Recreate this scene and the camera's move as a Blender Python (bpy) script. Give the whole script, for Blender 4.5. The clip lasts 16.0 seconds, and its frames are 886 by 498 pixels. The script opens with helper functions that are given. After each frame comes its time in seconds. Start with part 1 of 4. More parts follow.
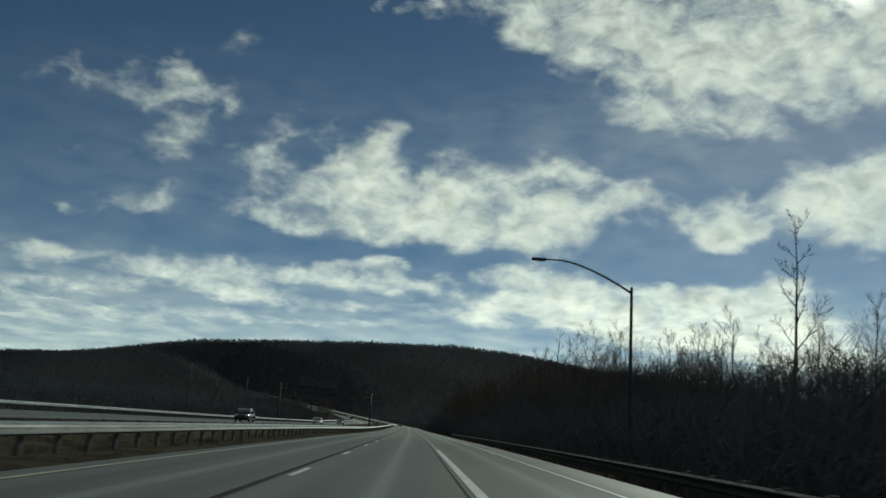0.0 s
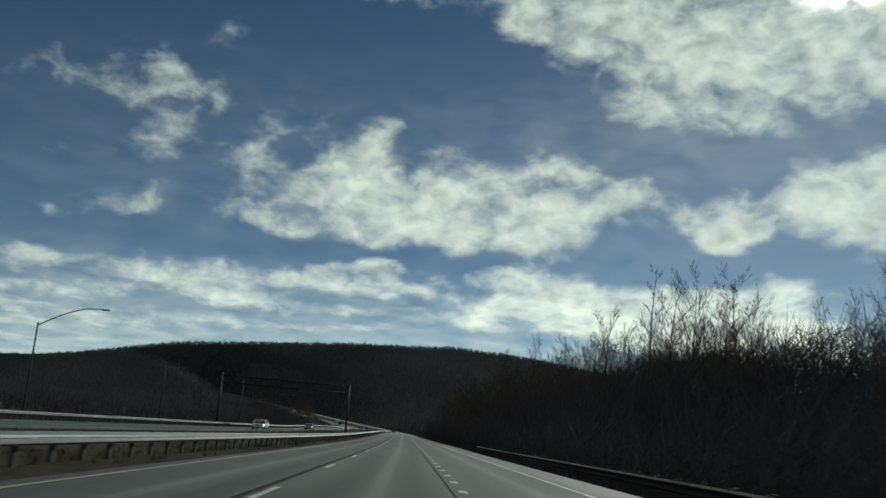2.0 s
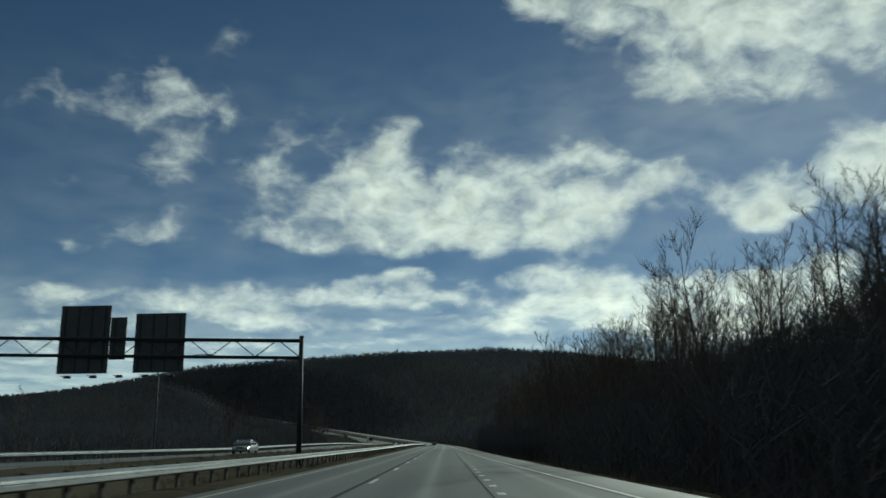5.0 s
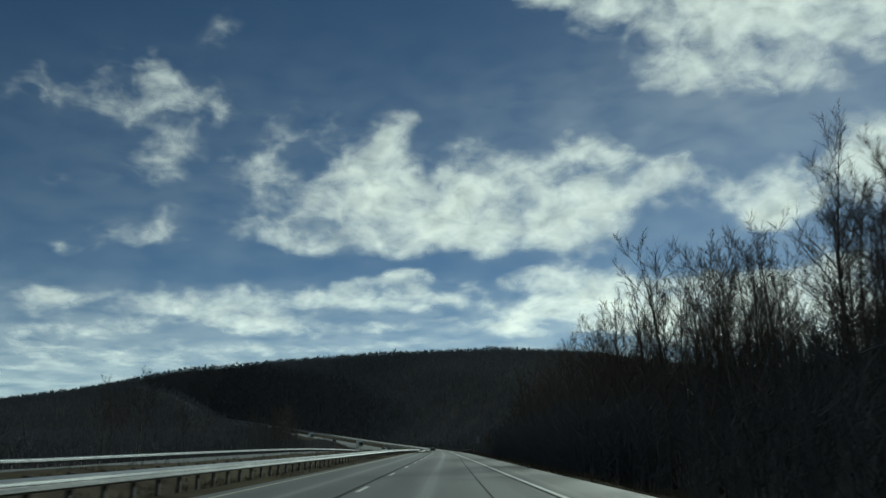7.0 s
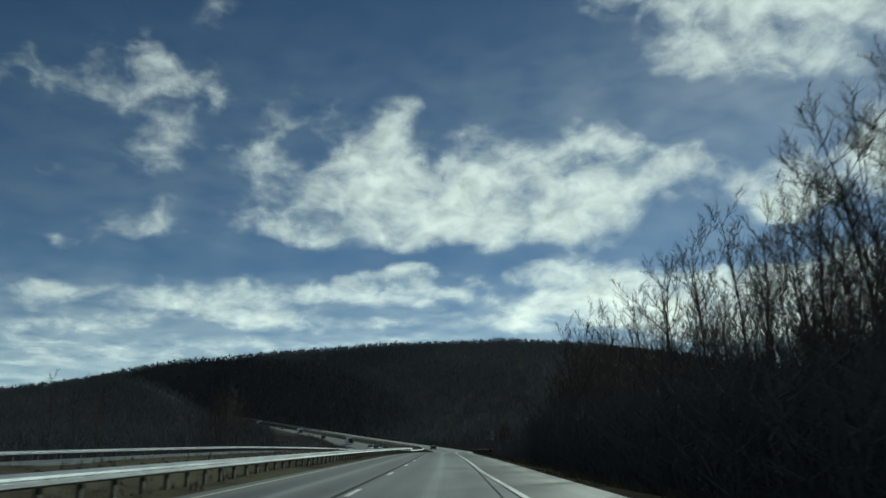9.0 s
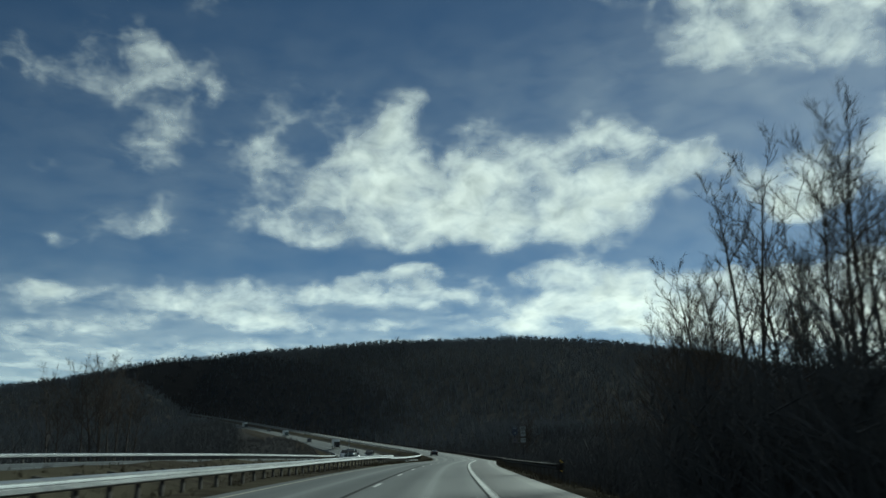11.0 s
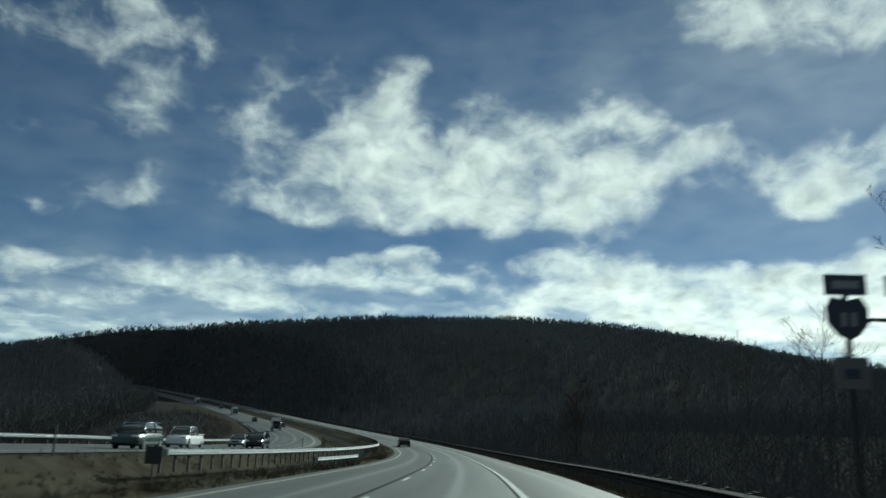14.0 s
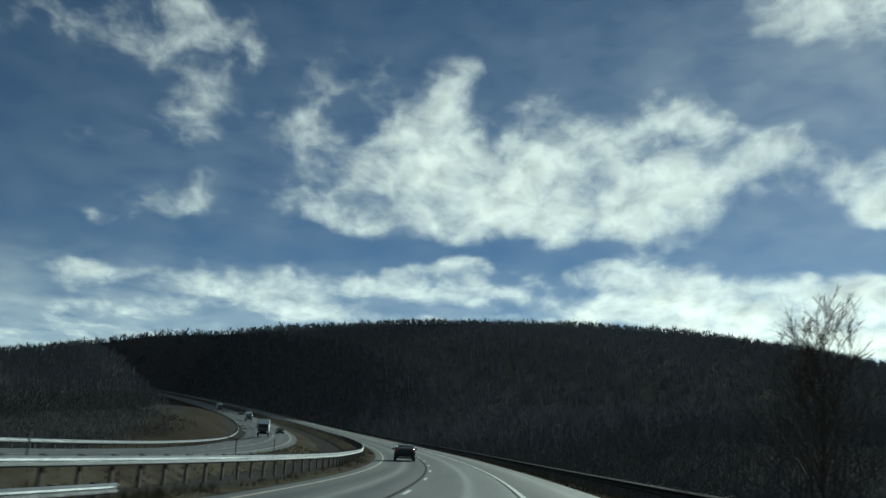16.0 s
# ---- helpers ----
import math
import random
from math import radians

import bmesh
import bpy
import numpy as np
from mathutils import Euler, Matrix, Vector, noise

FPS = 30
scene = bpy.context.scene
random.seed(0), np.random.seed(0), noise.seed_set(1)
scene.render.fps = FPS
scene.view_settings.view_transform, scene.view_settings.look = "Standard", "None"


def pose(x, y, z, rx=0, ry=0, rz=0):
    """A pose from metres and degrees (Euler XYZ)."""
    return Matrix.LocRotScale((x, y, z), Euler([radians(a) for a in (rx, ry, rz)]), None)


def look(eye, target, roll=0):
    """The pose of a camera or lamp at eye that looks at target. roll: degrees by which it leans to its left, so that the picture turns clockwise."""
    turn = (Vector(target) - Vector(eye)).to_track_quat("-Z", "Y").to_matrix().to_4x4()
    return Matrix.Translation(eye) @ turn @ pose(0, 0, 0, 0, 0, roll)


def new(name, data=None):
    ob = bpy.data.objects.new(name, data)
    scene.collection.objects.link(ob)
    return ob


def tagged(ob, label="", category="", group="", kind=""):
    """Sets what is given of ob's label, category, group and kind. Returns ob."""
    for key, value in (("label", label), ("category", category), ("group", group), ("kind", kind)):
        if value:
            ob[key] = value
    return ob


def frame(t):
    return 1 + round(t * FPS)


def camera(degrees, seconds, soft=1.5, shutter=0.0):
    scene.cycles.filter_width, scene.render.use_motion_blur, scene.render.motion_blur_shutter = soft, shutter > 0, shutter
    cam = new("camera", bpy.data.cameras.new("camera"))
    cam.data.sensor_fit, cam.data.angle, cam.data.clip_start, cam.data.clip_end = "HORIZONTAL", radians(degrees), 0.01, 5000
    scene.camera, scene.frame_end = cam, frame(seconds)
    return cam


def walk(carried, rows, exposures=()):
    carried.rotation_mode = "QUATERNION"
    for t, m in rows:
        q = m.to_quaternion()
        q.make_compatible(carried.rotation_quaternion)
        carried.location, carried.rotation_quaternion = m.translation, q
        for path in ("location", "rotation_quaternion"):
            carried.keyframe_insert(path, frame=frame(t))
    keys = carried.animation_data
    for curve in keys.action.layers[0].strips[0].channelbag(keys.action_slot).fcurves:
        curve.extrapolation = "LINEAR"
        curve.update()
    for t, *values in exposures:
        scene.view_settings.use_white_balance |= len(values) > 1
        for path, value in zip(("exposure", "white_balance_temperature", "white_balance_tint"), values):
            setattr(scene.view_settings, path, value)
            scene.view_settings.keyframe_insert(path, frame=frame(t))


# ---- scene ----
cam = camera(57.0, 16.0, soft=1.5, shutter=0.25)


def aim(x, y, z, yaw, pitch, roll):
    """Camera at a place, with its heading to the left of +y, its upward tilt and its lean in degrees."""
    a, b = radians(yaw), radians(pitch)
    ahead = Vector((-math.sin(a) * math.cos(b), math.cos(a) * math.cos(b), math.sin(b)))
    return look((x, y, z), Vector((x, y, z)) + ahead, roll)


PATH = [
    (0.0, aim(0.55, 0.00, 1.20, -1.13, 12.34, 3.84)),
    (0.5, aim(0.55, 16.15, 1.22, -1.19, 12.09, 3.59)),
    (1.0, aim(0.55, 32.30, 1.22, -1.39, 12.01, 3.65)),
    (1.5, aim(0.54, 48.45, 1.21, -1.55, 12.14, 3.81)),
    (2.0, aim(0.53, 64.60, 1.19, -1.49, 12.77, 3.66)),
    (2.5, aim(0.51, 80.75, 1.16, -1.46, 13.39, 3.43)),
    (3.0, aim(0.47, 96.90, 1.11, -1.37, 13.92, 3.02)),
    (3.5, aim(0.43, 113.05, 1.06, -0.78, 13.88, 1.17)),
    (4.0, aim(0.37, 129.20, 1.02, 0.56, 13.20, -0.89)),
    (6.5, aim(-0.21, 209.95, 1.04, 0.41, 13.82, -0.86)),
    (7, aim(-0.37, 226.10, 1.07, 0.50, 13.76, -1.11)),
    (7.5, aim(-0.51, 242.25, 1.12, 0.47, 13.83, -0.99)),
    (8, aim(-0.63, 258.40, 1.17, 0.54, 13.84, -0.73)),
    (8.5, aim(-0.72, 274.55, 1.23, 0.70, 13.55, -0.82)),
    (11.0, aim(-1.53, 355.30, 1.52, 1.19, 13.89, -0.82)),
    (11.5, aim(-1.84, 371.45, 1.54, 1.26, 11.75, -0.12)),
    (12.0, aim(-2.11, 387.59, 1.55, 1.12, 12.36, 0.44)),
    (12.5, aim(-2.28, 403.74, 1.54, 0.63, 12.63, 0.76)),
    (13.0, aim(-2.27, 419.88, 1.52, 0.75, 12.79, 0.93)),
    (13.5, aim(-2.07, 436.02, 1.47, 0.82, 13.03, 1.60)),
    (14.0, aim(-1.67, 452.16, 1.39, 1.02, 13.21, 1.45)),
    (14.5, aim(-1.19, 468.31, 1.29, 1.59, 13.55, 1.27)),
    (15.0, aim(-0.81, 484.46, 1.17, 2.69, 13.62, 1.71)),
    (15.5, aim(-0.65, 500.61, 1.02, 4.03, 13.89, 2.20)),
    (16.0, aim(-0.71, 516.77, 0.90, 5.00, 14.14, 2.45)),
]

walk(cam, PATH, [(0, 0.9, 6200, -13), (6.5, 0.90, 5750, -15), (12, 1.0, 5600, -15), (16, 1.08, 5600, -15)])

# ---- sky and sun ----
SUN_AZ, SUN_EL = radians(30.0), radians(24.3)
SUN_DIR = Vector((math.sin(SUN_AZ) * math.cos(SUN_EL), math.cos(SUN_AZ) * math.cos(SUN_EL), math.sin(SUN_EL)))
world = bpy.data.worlds.new("sky")
world.use_nodes = True
scene.world = world
wt = world.node_tree
sky = wt.nodes.new("ShaderNodeTexSky")
sky.sky_type = "NISHITA"
sky.sun_disc = False
sky.sun_elevation, sky.sun_rotation = SUN_EL, SUN_AZ
sky.altitude, sky.air_density, sky.dust_density, sky.ozone_density = 300, 0.55, 0.1, 2.2
wt.nodes["Background"].inputs["Strength"].default_value = 0.0245
wt.links.new(sky.outputs["Color"], wt.nodes["Background"].inputs["Color"])
sun = new("sun", bpy.data.lights.new("sun", "SUN"))
sun.data.energy, sun.data.angle, sun.data.color = 2.9, radians(1.5), (1.0, 0.95, 0.86)
sun.matrix_world = look((0, 0, 50), Vector((0, 0, 50)) - SUN_DIR)


# ---- node helpers ----
class Nodes:
    """A material under construction: add nodes and wire them."""

    def __init__(self, name):
        self.mat = bpy.data.materials.new(name)
        self.mat.use_nodes = True
        self.tree = self.mat.node_tree
        self.bsdf = self.tree.nodes["Principled BSDF"]
        self.out = self.tree.nodes["Material Output"]

    def add(self, kind, values=None, operation="", use_clamp=False, data_type="", blend_type="", interpolation_type=""):
        n = self.tree.nodes.new(kind)
        if operation:
            n.operation = operation
        if use_clamp:
            n.use_clamp = True
        if data_type:
            n.data_type = data_type
        if blend_type:
            n.blend_type = blend_type
        if interpolation_type:
            n.interpolation_type = interpolation_type
        for k, v in (values or {}).items():
            if isinstance(v, bpy.types.NodeSocket):
                self.tree.links.new(v, n.inputs[k])
            else:
                n.inputs[k].default_value = v
        return n

    def link(self, a, b):
        self.tree.links.new(a, b)

    def math(self, op, a, b=0.0, clamp=False):
        return self.add("ShaderNodeMath", {0: a, 1: b}, operation=op, use_clamp=clamp).outputs[0]

    def noise(self, vec, scale, detail=4.0, rough=0.55, distort=0.0):
        return self.add("ShaderNodeTexNoise", {"Vector": vec, "Scale": scale, "Detail": detail, "Roughness": rough, "Distortion": distort}).outputs["Fac"]

    def ramp(self, fac, *stops):
        n = self.add("ShaderNodeValToRGB", {"Fac": fac})
        e = n.color_ramp.elements
        while len(e) < len(stops):
            e.new(0.5)
        for el, (p, c) in zip(e, stops):
            el.position = p
            el.color = (*c, 1) if len(c) == 3 else (c[0], c[0], c[0], 1)
        return n.outputs["Color"]

    def mix(self, fac, a, b, blend="MIX"):
        n = self.add("ShaderNodeMix", data_type="RGBA", blend_type=blend)
        for i, v in ((0, fac), (6, a), (7, b)):
            if isinstance(v, bpy.types.NodeSocket):
                self.link(v, n.inputs[i])
            else:
                n.inputs[i].default_value = v if i == 0 else (*v, 1)
        return n.outputs[2]

    def bump(self, height, strength, distance):
        n = self.add("ShaderNodeBump", {"Strength": strength, "Distance": distance, "Height": height})
        self.link(n.outputs[0], self.bsdf.inputs["Normal"])

    def done(self, colour=None, rough=None, metal=0.0, gloss=None):
        if gloss is not None:
            self.bsdf.inputs["Specular IOR Level"].default_value = gloss
        for key, v in (("Base Color", colour), ("Roughness", rough), ("Metallic", metal)):
            if v is None:
                continue
            if isinstance(v, bpy.types.NodeSocket):
                self.link(v, self.bsdf.inputs[key])
            else:
                self.bsdf.inputs[key].default_value = (*v, 1) if isinstance(v, tuple) else v
        return self.mat


def speckled(name, dark, light, scale, rough=0.9, metal=0.0, bump=0.3, dist=0.02, scale2=None, gloss=0.5):
    """A surface with grain and broad blotches, in object space."""
    n = Nodes(name)
    pos = n.add("ShaderNodeTexCoord").outputs["Object"]
    fine, broad = n.noise(pos, scale, 6), n.noise(pos, scale2 or scale * 0.12, 3)
    fac = n.math("ADD", n.math("MULTIPLY", fine, 0.55), n.math("MULTIPLY", broad, 0.45))
    col = n.ramp(fac, (0.32, dark), (0.68, light))
    if bump:
        n.bump(fine, bump, dist)
    return n.done(col, rough, metal, gloss)


# ---- materials ----
def pavement_material(name, dark, light, seams):
    """Worn pavement: wheel tracks and streaks run along the road (UV: metres across, metres along)."""
    n = Nodes(name)
    uv = n.add("ShaderNodeTexCoord").outputs["UV"]
    long = n.add("ShaderNodeMapping", {"Vector": uv, "Scale": (1.0, 0.012, 1.0)}).outputs[0]
    streak = n.noise(long, 1.5, 5, 0.6)
    patch = n.noise(n.add("ShaderNodeMapping", {"Vector": uv, "Scale": (0.35, 0.03, 1)}).outputs[0], 1.0, 4)
    grain = n.noise(uv, 28.0, 3, 0.7)
    across = n.add("ShaderNodeSeparateXYZ", {"Vector": uv}).outputs
    track = n.math("COSINE", n.math("MULTIPLY", across[0], 2 * math.pi / 1.83))
    fac = n.math("ADD", n.math("MULTIPLY", streak, 0.5), n.math("MULTIPLY", patch, 0.35))
    fac = n.math("ADD", fac, n.math("MULTIPLY", grain, 0.12))
    fac = n.math("ADD", fac, n.math("MULTIPLY", track, 0.05))
    # the oil-free middle of each lane is worn pale
    lane = n.math("MAXIMUM", n.math("COSINE", n.math("MULTIPLY", across[0], 2 * math.pi / 3.66)), 0.0)
    crown = n.math("MULTIPLY", n.math("POWER", lane, 26.0), n.math("ADD", 0.35, n.math("MULTIPLY", patch, 0.5)))
    fac = n.math("ADD", fac, n.math("MULTIPLY", crown, 0.75))
    col = n.ramp(fac, (0.34, dark), (0.56, tuple(0.45 * a + 0.55 * b for a, b in zip(dark, light))), (0.84, light))
    # tarred joints across the slabs
    cross = n.math("FRACT", n.math("MULTIPLY", across[1], 1 / 18.6))
    joint = n.math("LESS_THAN", n.math("ADD", cross, n.math("MULTIPLY", grain, 0.004)), 0.006 * seams)
    col = n.mix(n.math("MULTIPLY", joint, 0.6), col, (0.03, 0.03, 0.03))
    n.bump(grain, 0.35, 0.012)
    rough = n.math("ADD", 0.5, n.math("MULTIPLY", streak, 0.3))
    return n.done(col, rough, 0.0, 0.15)


M_ROAD = pavement_material("worn concrete", (0.037, 0.040, 0.039), (0.125, 0.13, 0.126), 1.0)
M_SHOULDER = pavement_material("pale shoulder asphalt", (0.031, 0.031, 0.029), (0.088, 0.088, 0.081), 1.6)
M_TAR = speckled("joint tar", (0.012, 0.012, 0.012), (0.03, 0.03, 0.03), 6, 0.85, gloss=0.05)
M_PAINT = speckled("worn white road paint", (0.25, 0.25, 0.235), (0.54, 0.54, 0.51), 5, 0.6, bump=0.1)
M_YELLOW = speckled("worn yellow road paint", (0.18, 0.165, 0.12), (0.36, 0.33, 0.25), 5, 0.6, bump=0.1)
M_GALV = speckled("galvanised steel", (0.17, 0.18, 0.19), (0.31, 0.32, 0.325), 3.0, 0.4, 0.8, 0.1, 0.003)
M_POST = speckled("weathered post", (0.03, 0.028, 0.026), (0.085, 0.078, 0.07), 7, 0.9, gloss=0.1)
M_RUST = speckled("weathering steel", (0.016, 0.014, 0.014), (0.036, 0.031, 0.028), 4, 0.9, 0.1, gloss=0.15)
M_DARKSTEEL = speckled("dark painted steel", (0.016, 0.017, 0.019), (0.035, 0.036, 0.038), 4, 0.65, 0.1, 0.05, gloss=0.2)
M_BARK = speckled("grey brown bark", (0.04, 0.033, 0.028), (0.10, 0.083, 0.071), 9, 0.95, 0, 0.6, 0.03, gloss=0.1)
M_TWIG = speckled("brown twigs", (0.055, 0.046, 0.038), (0.11, 0.09, 0.076), 2, 0.95, 0, 0, 0, gloss=0.05)
M_BRUSH = speckled("winter brush", (0.056, 0.056, 0.058), (0.092, 0.090, 0.090), 0.6, 1.0, 0, 0, 0, 0.05, 0.0)
# aluminium coloured near black: the shade on the backs is in the colour
M_ALU = speckled("shaded sign back", (0.045, 0.048, 0.05), (0.085, 0.088, 0.09), 1.2, 0.8, 0.0, 0.05, gloss=0.1)


def grass_material(name, dark, light, straw, scale):
    n = Nodes(name)
    pos = n.add("ShaderNodeTexCoord").outputs["Object"]
    fine, mid, broad = n.noise(pos, 9 * scale, 6, 0.7), n.noise(pos, 0.9 * scale, 5), n.noise(pos, 0.06 * scale, 4)
    col = n.mix(n.ramp(mid, (0.38, (0,)), (0.66, (1,))), dark, light)
    col = n.mix(n.ramp(broad, (0.42, (0,)), (0.62, (1,))), col, straw)
    col = n.mix(n.math("MULTIPLY", fine, 0.5), col, (0.03, 0.026, 0.021))
    n.bump(fine, 0.8, 0.08)
    return n.done(col, 1.0, 0.0, 0.0)


M_GRASS = grass_material("dead roadside grass", (0.021, 0.018, 0.015), (0.040, 0.034, 0.028), (0.045, 0.040, 0.031), 1.0)
M_MEDIAN = grass_material("dry median grass", (0.034, 0.029, 0.024), (0.076, 0.069, 0.053), (0.078, 0.071, 0.051), 0.8)
M_FLOOR = grass_material("leaf litter", (0.034, 0.034, 0.036), (0.054, 0.052, 0.052), (0.046, 0.045, 0.046), 0.3)


def woods_material():
    """Bare hillside woods from afar: every crown a little different."""
    n = Nodes("far bare woods")
    pos = n.add("ShaderNodeTexCoord").outputs["Object"]
    isl = n.add("ShaderNodeNewGeometry").outputs["Random Per Island"]
    broad = n.noise(pos, 0.006, 4)
    # pale blue-grey: haze over the distance is painted into the twigs' colour
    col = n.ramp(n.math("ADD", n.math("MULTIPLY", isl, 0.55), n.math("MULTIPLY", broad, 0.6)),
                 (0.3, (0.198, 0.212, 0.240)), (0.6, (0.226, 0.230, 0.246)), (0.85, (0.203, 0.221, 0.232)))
    n.done(col, 0.95, 0.0, 0.0)
    # each piece stands for a spray of twigs, so most of the light goes on between them
    # and its twigs point every way, so its flat faces count for little
    facing = n.add("ShaderNodeVectorMath", {0: n.add("ShaderNodeNewGeometry").outputs["Normal"], 1: (0.0, 0.0, 0.9)}, operation="ADD").outputs[0]
    facing = n.add("ShaderNodeVectorMath", {0: facing}, operation="NORMALIZE").outputs[0]
    n.link(facing, n.bsdf.inputs["Normal"])
    between = n.add("ShaderNodeBsdfTranslucent", {"Color": col, "Normal": facing})
    both = n.add("ShaderNodeMixShader", {0: 0.78})
    n.link(n.bsdf.outputs[0], both.inputs[1])
    n.link(between.outputs[0], both.inputs[2])
    n.link(both.outputs[0], n.out.inputs["Surface"])
    return n.mat


M_WOODS = woods_material()


def cloud_material():
    """Sunlit vapour in one thin layer that passes light on. The layer's own numbers: thickness of the cloud and of the haze; UV: degrees round the sky and up."""
    n = Nodes("cloud vapour")
    n.mat.use_transparent_shadow = True
    uv = n.add("ShaderNodeTexCoord").outputs["UV"]
    depth = n.add("ShaderNodeAttribute")
    depth.attribute_name = "cloud_depth"
    veil = n.add("ShaderNodeAttribute")
    veil.attribute_name = "haze_depth"
    long = n.add("ShaderNodeMapping", {"Vector": uv, "Scale": (0.8, 1.15, 1.0)}).outputs[0]
    lumps = n.noise(long, 0.4, 6, 0.5, 0.5)
    wisps = n.noise(long, 1.3, 4, 0.5, 0.4)
    base = depth.outputs["Fac"]
    rag = n.math("ADD", n.math("MULTIPLY", n.math("SUBTRACT", lumps, 0.5), 1.6), n.math("MULTIPLY", n.math("SUBTRACT", wisps, 0.5), 0.5))
    room = n.math("MULTIPLY", base, 4.0, True)
    d = n.math("ADD", base, n.math("MULTIPLY", rag, room))
    thick = n.add("ShaderNodeMapRange", {"Value": d, "From Min": 0.15, "From Max": 1.35}, interpolation_type="SMOOTHSTEP").outputs[0]
    drift = n.add("ShaderNodeMapping", {"Vector": uv, "Scale": (0.55, 1.3, 1.0)}).outputs[0]
    thin = n.math("MULTIPLY", veil.outputs["Fac"], n.add("ShaderNodeMapRange", {"Value": n.noise(drift, 0.5, 5, 0.52, 0.2), "From Min": 0.15, "From Max": 0.8}).outputs[0])
    alpha = n.math("MINIMUM", n.math("ADD", n.math("MULTIPLY", thick, 0.93), n.math("MULTIPLY", thin, 0.25)), 0.95)
    # self-shade put into the colour: thick vapour and noise patches turn grey
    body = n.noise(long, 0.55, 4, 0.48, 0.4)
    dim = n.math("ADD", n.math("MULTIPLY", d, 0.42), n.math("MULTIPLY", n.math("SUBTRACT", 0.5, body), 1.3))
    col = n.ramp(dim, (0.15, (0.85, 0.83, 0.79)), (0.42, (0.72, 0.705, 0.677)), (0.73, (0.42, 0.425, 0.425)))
    # droplets scatter alike however the layer lies
    down = n.add("ShaderNodeCombineXYZ", {0: -SUN_DIR.x, 1: -SUN_DIR.y, 2: -SUN_DIR.z}).outputs[0]
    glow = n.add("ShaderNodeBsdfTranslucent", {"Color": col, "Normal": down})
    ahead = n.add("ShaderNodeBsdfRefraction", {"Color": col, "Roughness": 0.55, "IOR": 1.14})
    body_mix = n.add("ShaderNodeMixShader", {0: 0.2})
    n.link(glow.outputs[0], body_mix.inputs[1])
    n.link(ahead.outputs[0], body_mix.inputs[2])
    clear = n.add("ShaderNodeBsdfTransparent")
    full = n.add("ShaderNodeMixShader", {0: alpha})
    n.link(clear.outputs[0], full.inputs[1])
    n.link(body_mix.outputs[0], full.inputs[2])
    n.link(full.outputs[0], n.out.inputs["Surface"])
    n.tree.nodes.remove(n.bsdf)
    return n.mat


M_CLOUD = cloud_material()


def plain(name, colour, rough=0.5, metal=0.0, coat=0.0, gloss=0.5):
    n = Nodes(name)
    pos = n.add("ShaderNodeTexCoord").outputs["Object"]
    col = n.mix(n.math("MULTIPLY", n.noise(pos, 2.5, 5), 0.35), colour, tuple(c * 0.55 for c in colour))
    n.bsdf.inputs["Coat Weight"].default_value = coat
    n.bsdf.inputs["Coat Roughness"].default_value = 0.08
    return n.done(col, rough, metal, gloss)


M_STRAW = speckled("dead grass blades", (0.03, 0.025, 0.017), (0.10, 0.083, 0.053), 0.8, 0.95, 0, 0, 0, 0.1, 0.05)
# white for mounds that imitate glints of sky in water
M_GLINT = speckled("glint white", (0.35, 0.36, 0.38), (0.72, 0.74, 0.76), 4, 0.7)
M_HAZARD = speckled("hazard yellow sheeting", (0.40, 0.24, 0.03), (0.62, 0.40, 0.06), 5, 0.6, bump=0.0)
M_TYRE = plain("tyre rubber", (0.02, 0.02, 0.02), 0.85)
M_RIM = plain("alloy", (0.45, 0.46, 0.47), 0.3, 0.9)
M_GLASS = plain("tinted glass", (0.012, 0.014, 0.016), 0.06, 0.0, 0.6)
M_BLACK = plain("black plastic", (0.015, 0.015, 0.015), 0.55)
M_CHROME = plain("chrome", (0.7, 0.7, 0.7), 0.12, 1.0)
M_TAIL = plain("red lamp lens", (0.22, 0.012, 0.01), 0.2, 0, 0.5)
M_LENS = plain("clear lamp lens", (0.6, 0.62, 0.64), 0.1, 0.3, 0.5)
M_SIGNBLUE = plain("faded blue sign sheeting", (0.025, 0.034, 0.062), 0.45)
M_PINKISH = plain("dull pinkish sheeting", (0.13, 0.115, 0.12), 0.6)
# white sheeting darkened: the backlit panels' shade is put into this grey
M_DULL = plain("shaded white sheeting", (0.26, 0.27, 0.27), 0.6)
M_WHITE = plain("white sheeting", (0.70, 0.71, 0.70), 0.45)
M_PAINTS = {k: plain(k + " car paint", c, 0.22, 0.0, 0.0, 0.3) for k, c in
            {"dark": (0.008, 0.009, 0.013), "white": (0.62, 0.62, 0.61), "silver": (0.22, 0.235, 0.24), "green": (0.035, 0.055, 0.055)}.items()}


# ---- building helpers ----
def mesh(name, verts, faces, material, smooth=False, uvs=None):
    me = bpy.data.meshes.new(name)
    me.from_pydata(verts, [], faces)
    if uvs is not None:
        layer = me.uv_layers.new(name="UVMap")
        loops = np.zeros(len(me.loops), np.int32)
        me.loops.foreach_get("vertex_index", loops)
        layer.data.foreach_set("uv", np.asarray(uvs, np.float32)[loops].ravel())
    if smooth:
        me.polygons.foreach_set("use_smooth", [True] * len(me.polygons))
    me.materials.append(material)
    return me


def part(name, bm, material, parent, label=""):
    """A bmesh as one mesh object under a thing or under a part."""
    me = bpy.data.meshes.new(name)
    bm.to_mesh(me)
    bm.free()
    me.materials.append(material)
    ob = new(name, me)
    ob.parent = parent
    return tagged(ob, label)


def part_of(name, me, parent, label=""):
    ob = new(name, me)
    ob.parent = parent
    return tagged(ob, label)


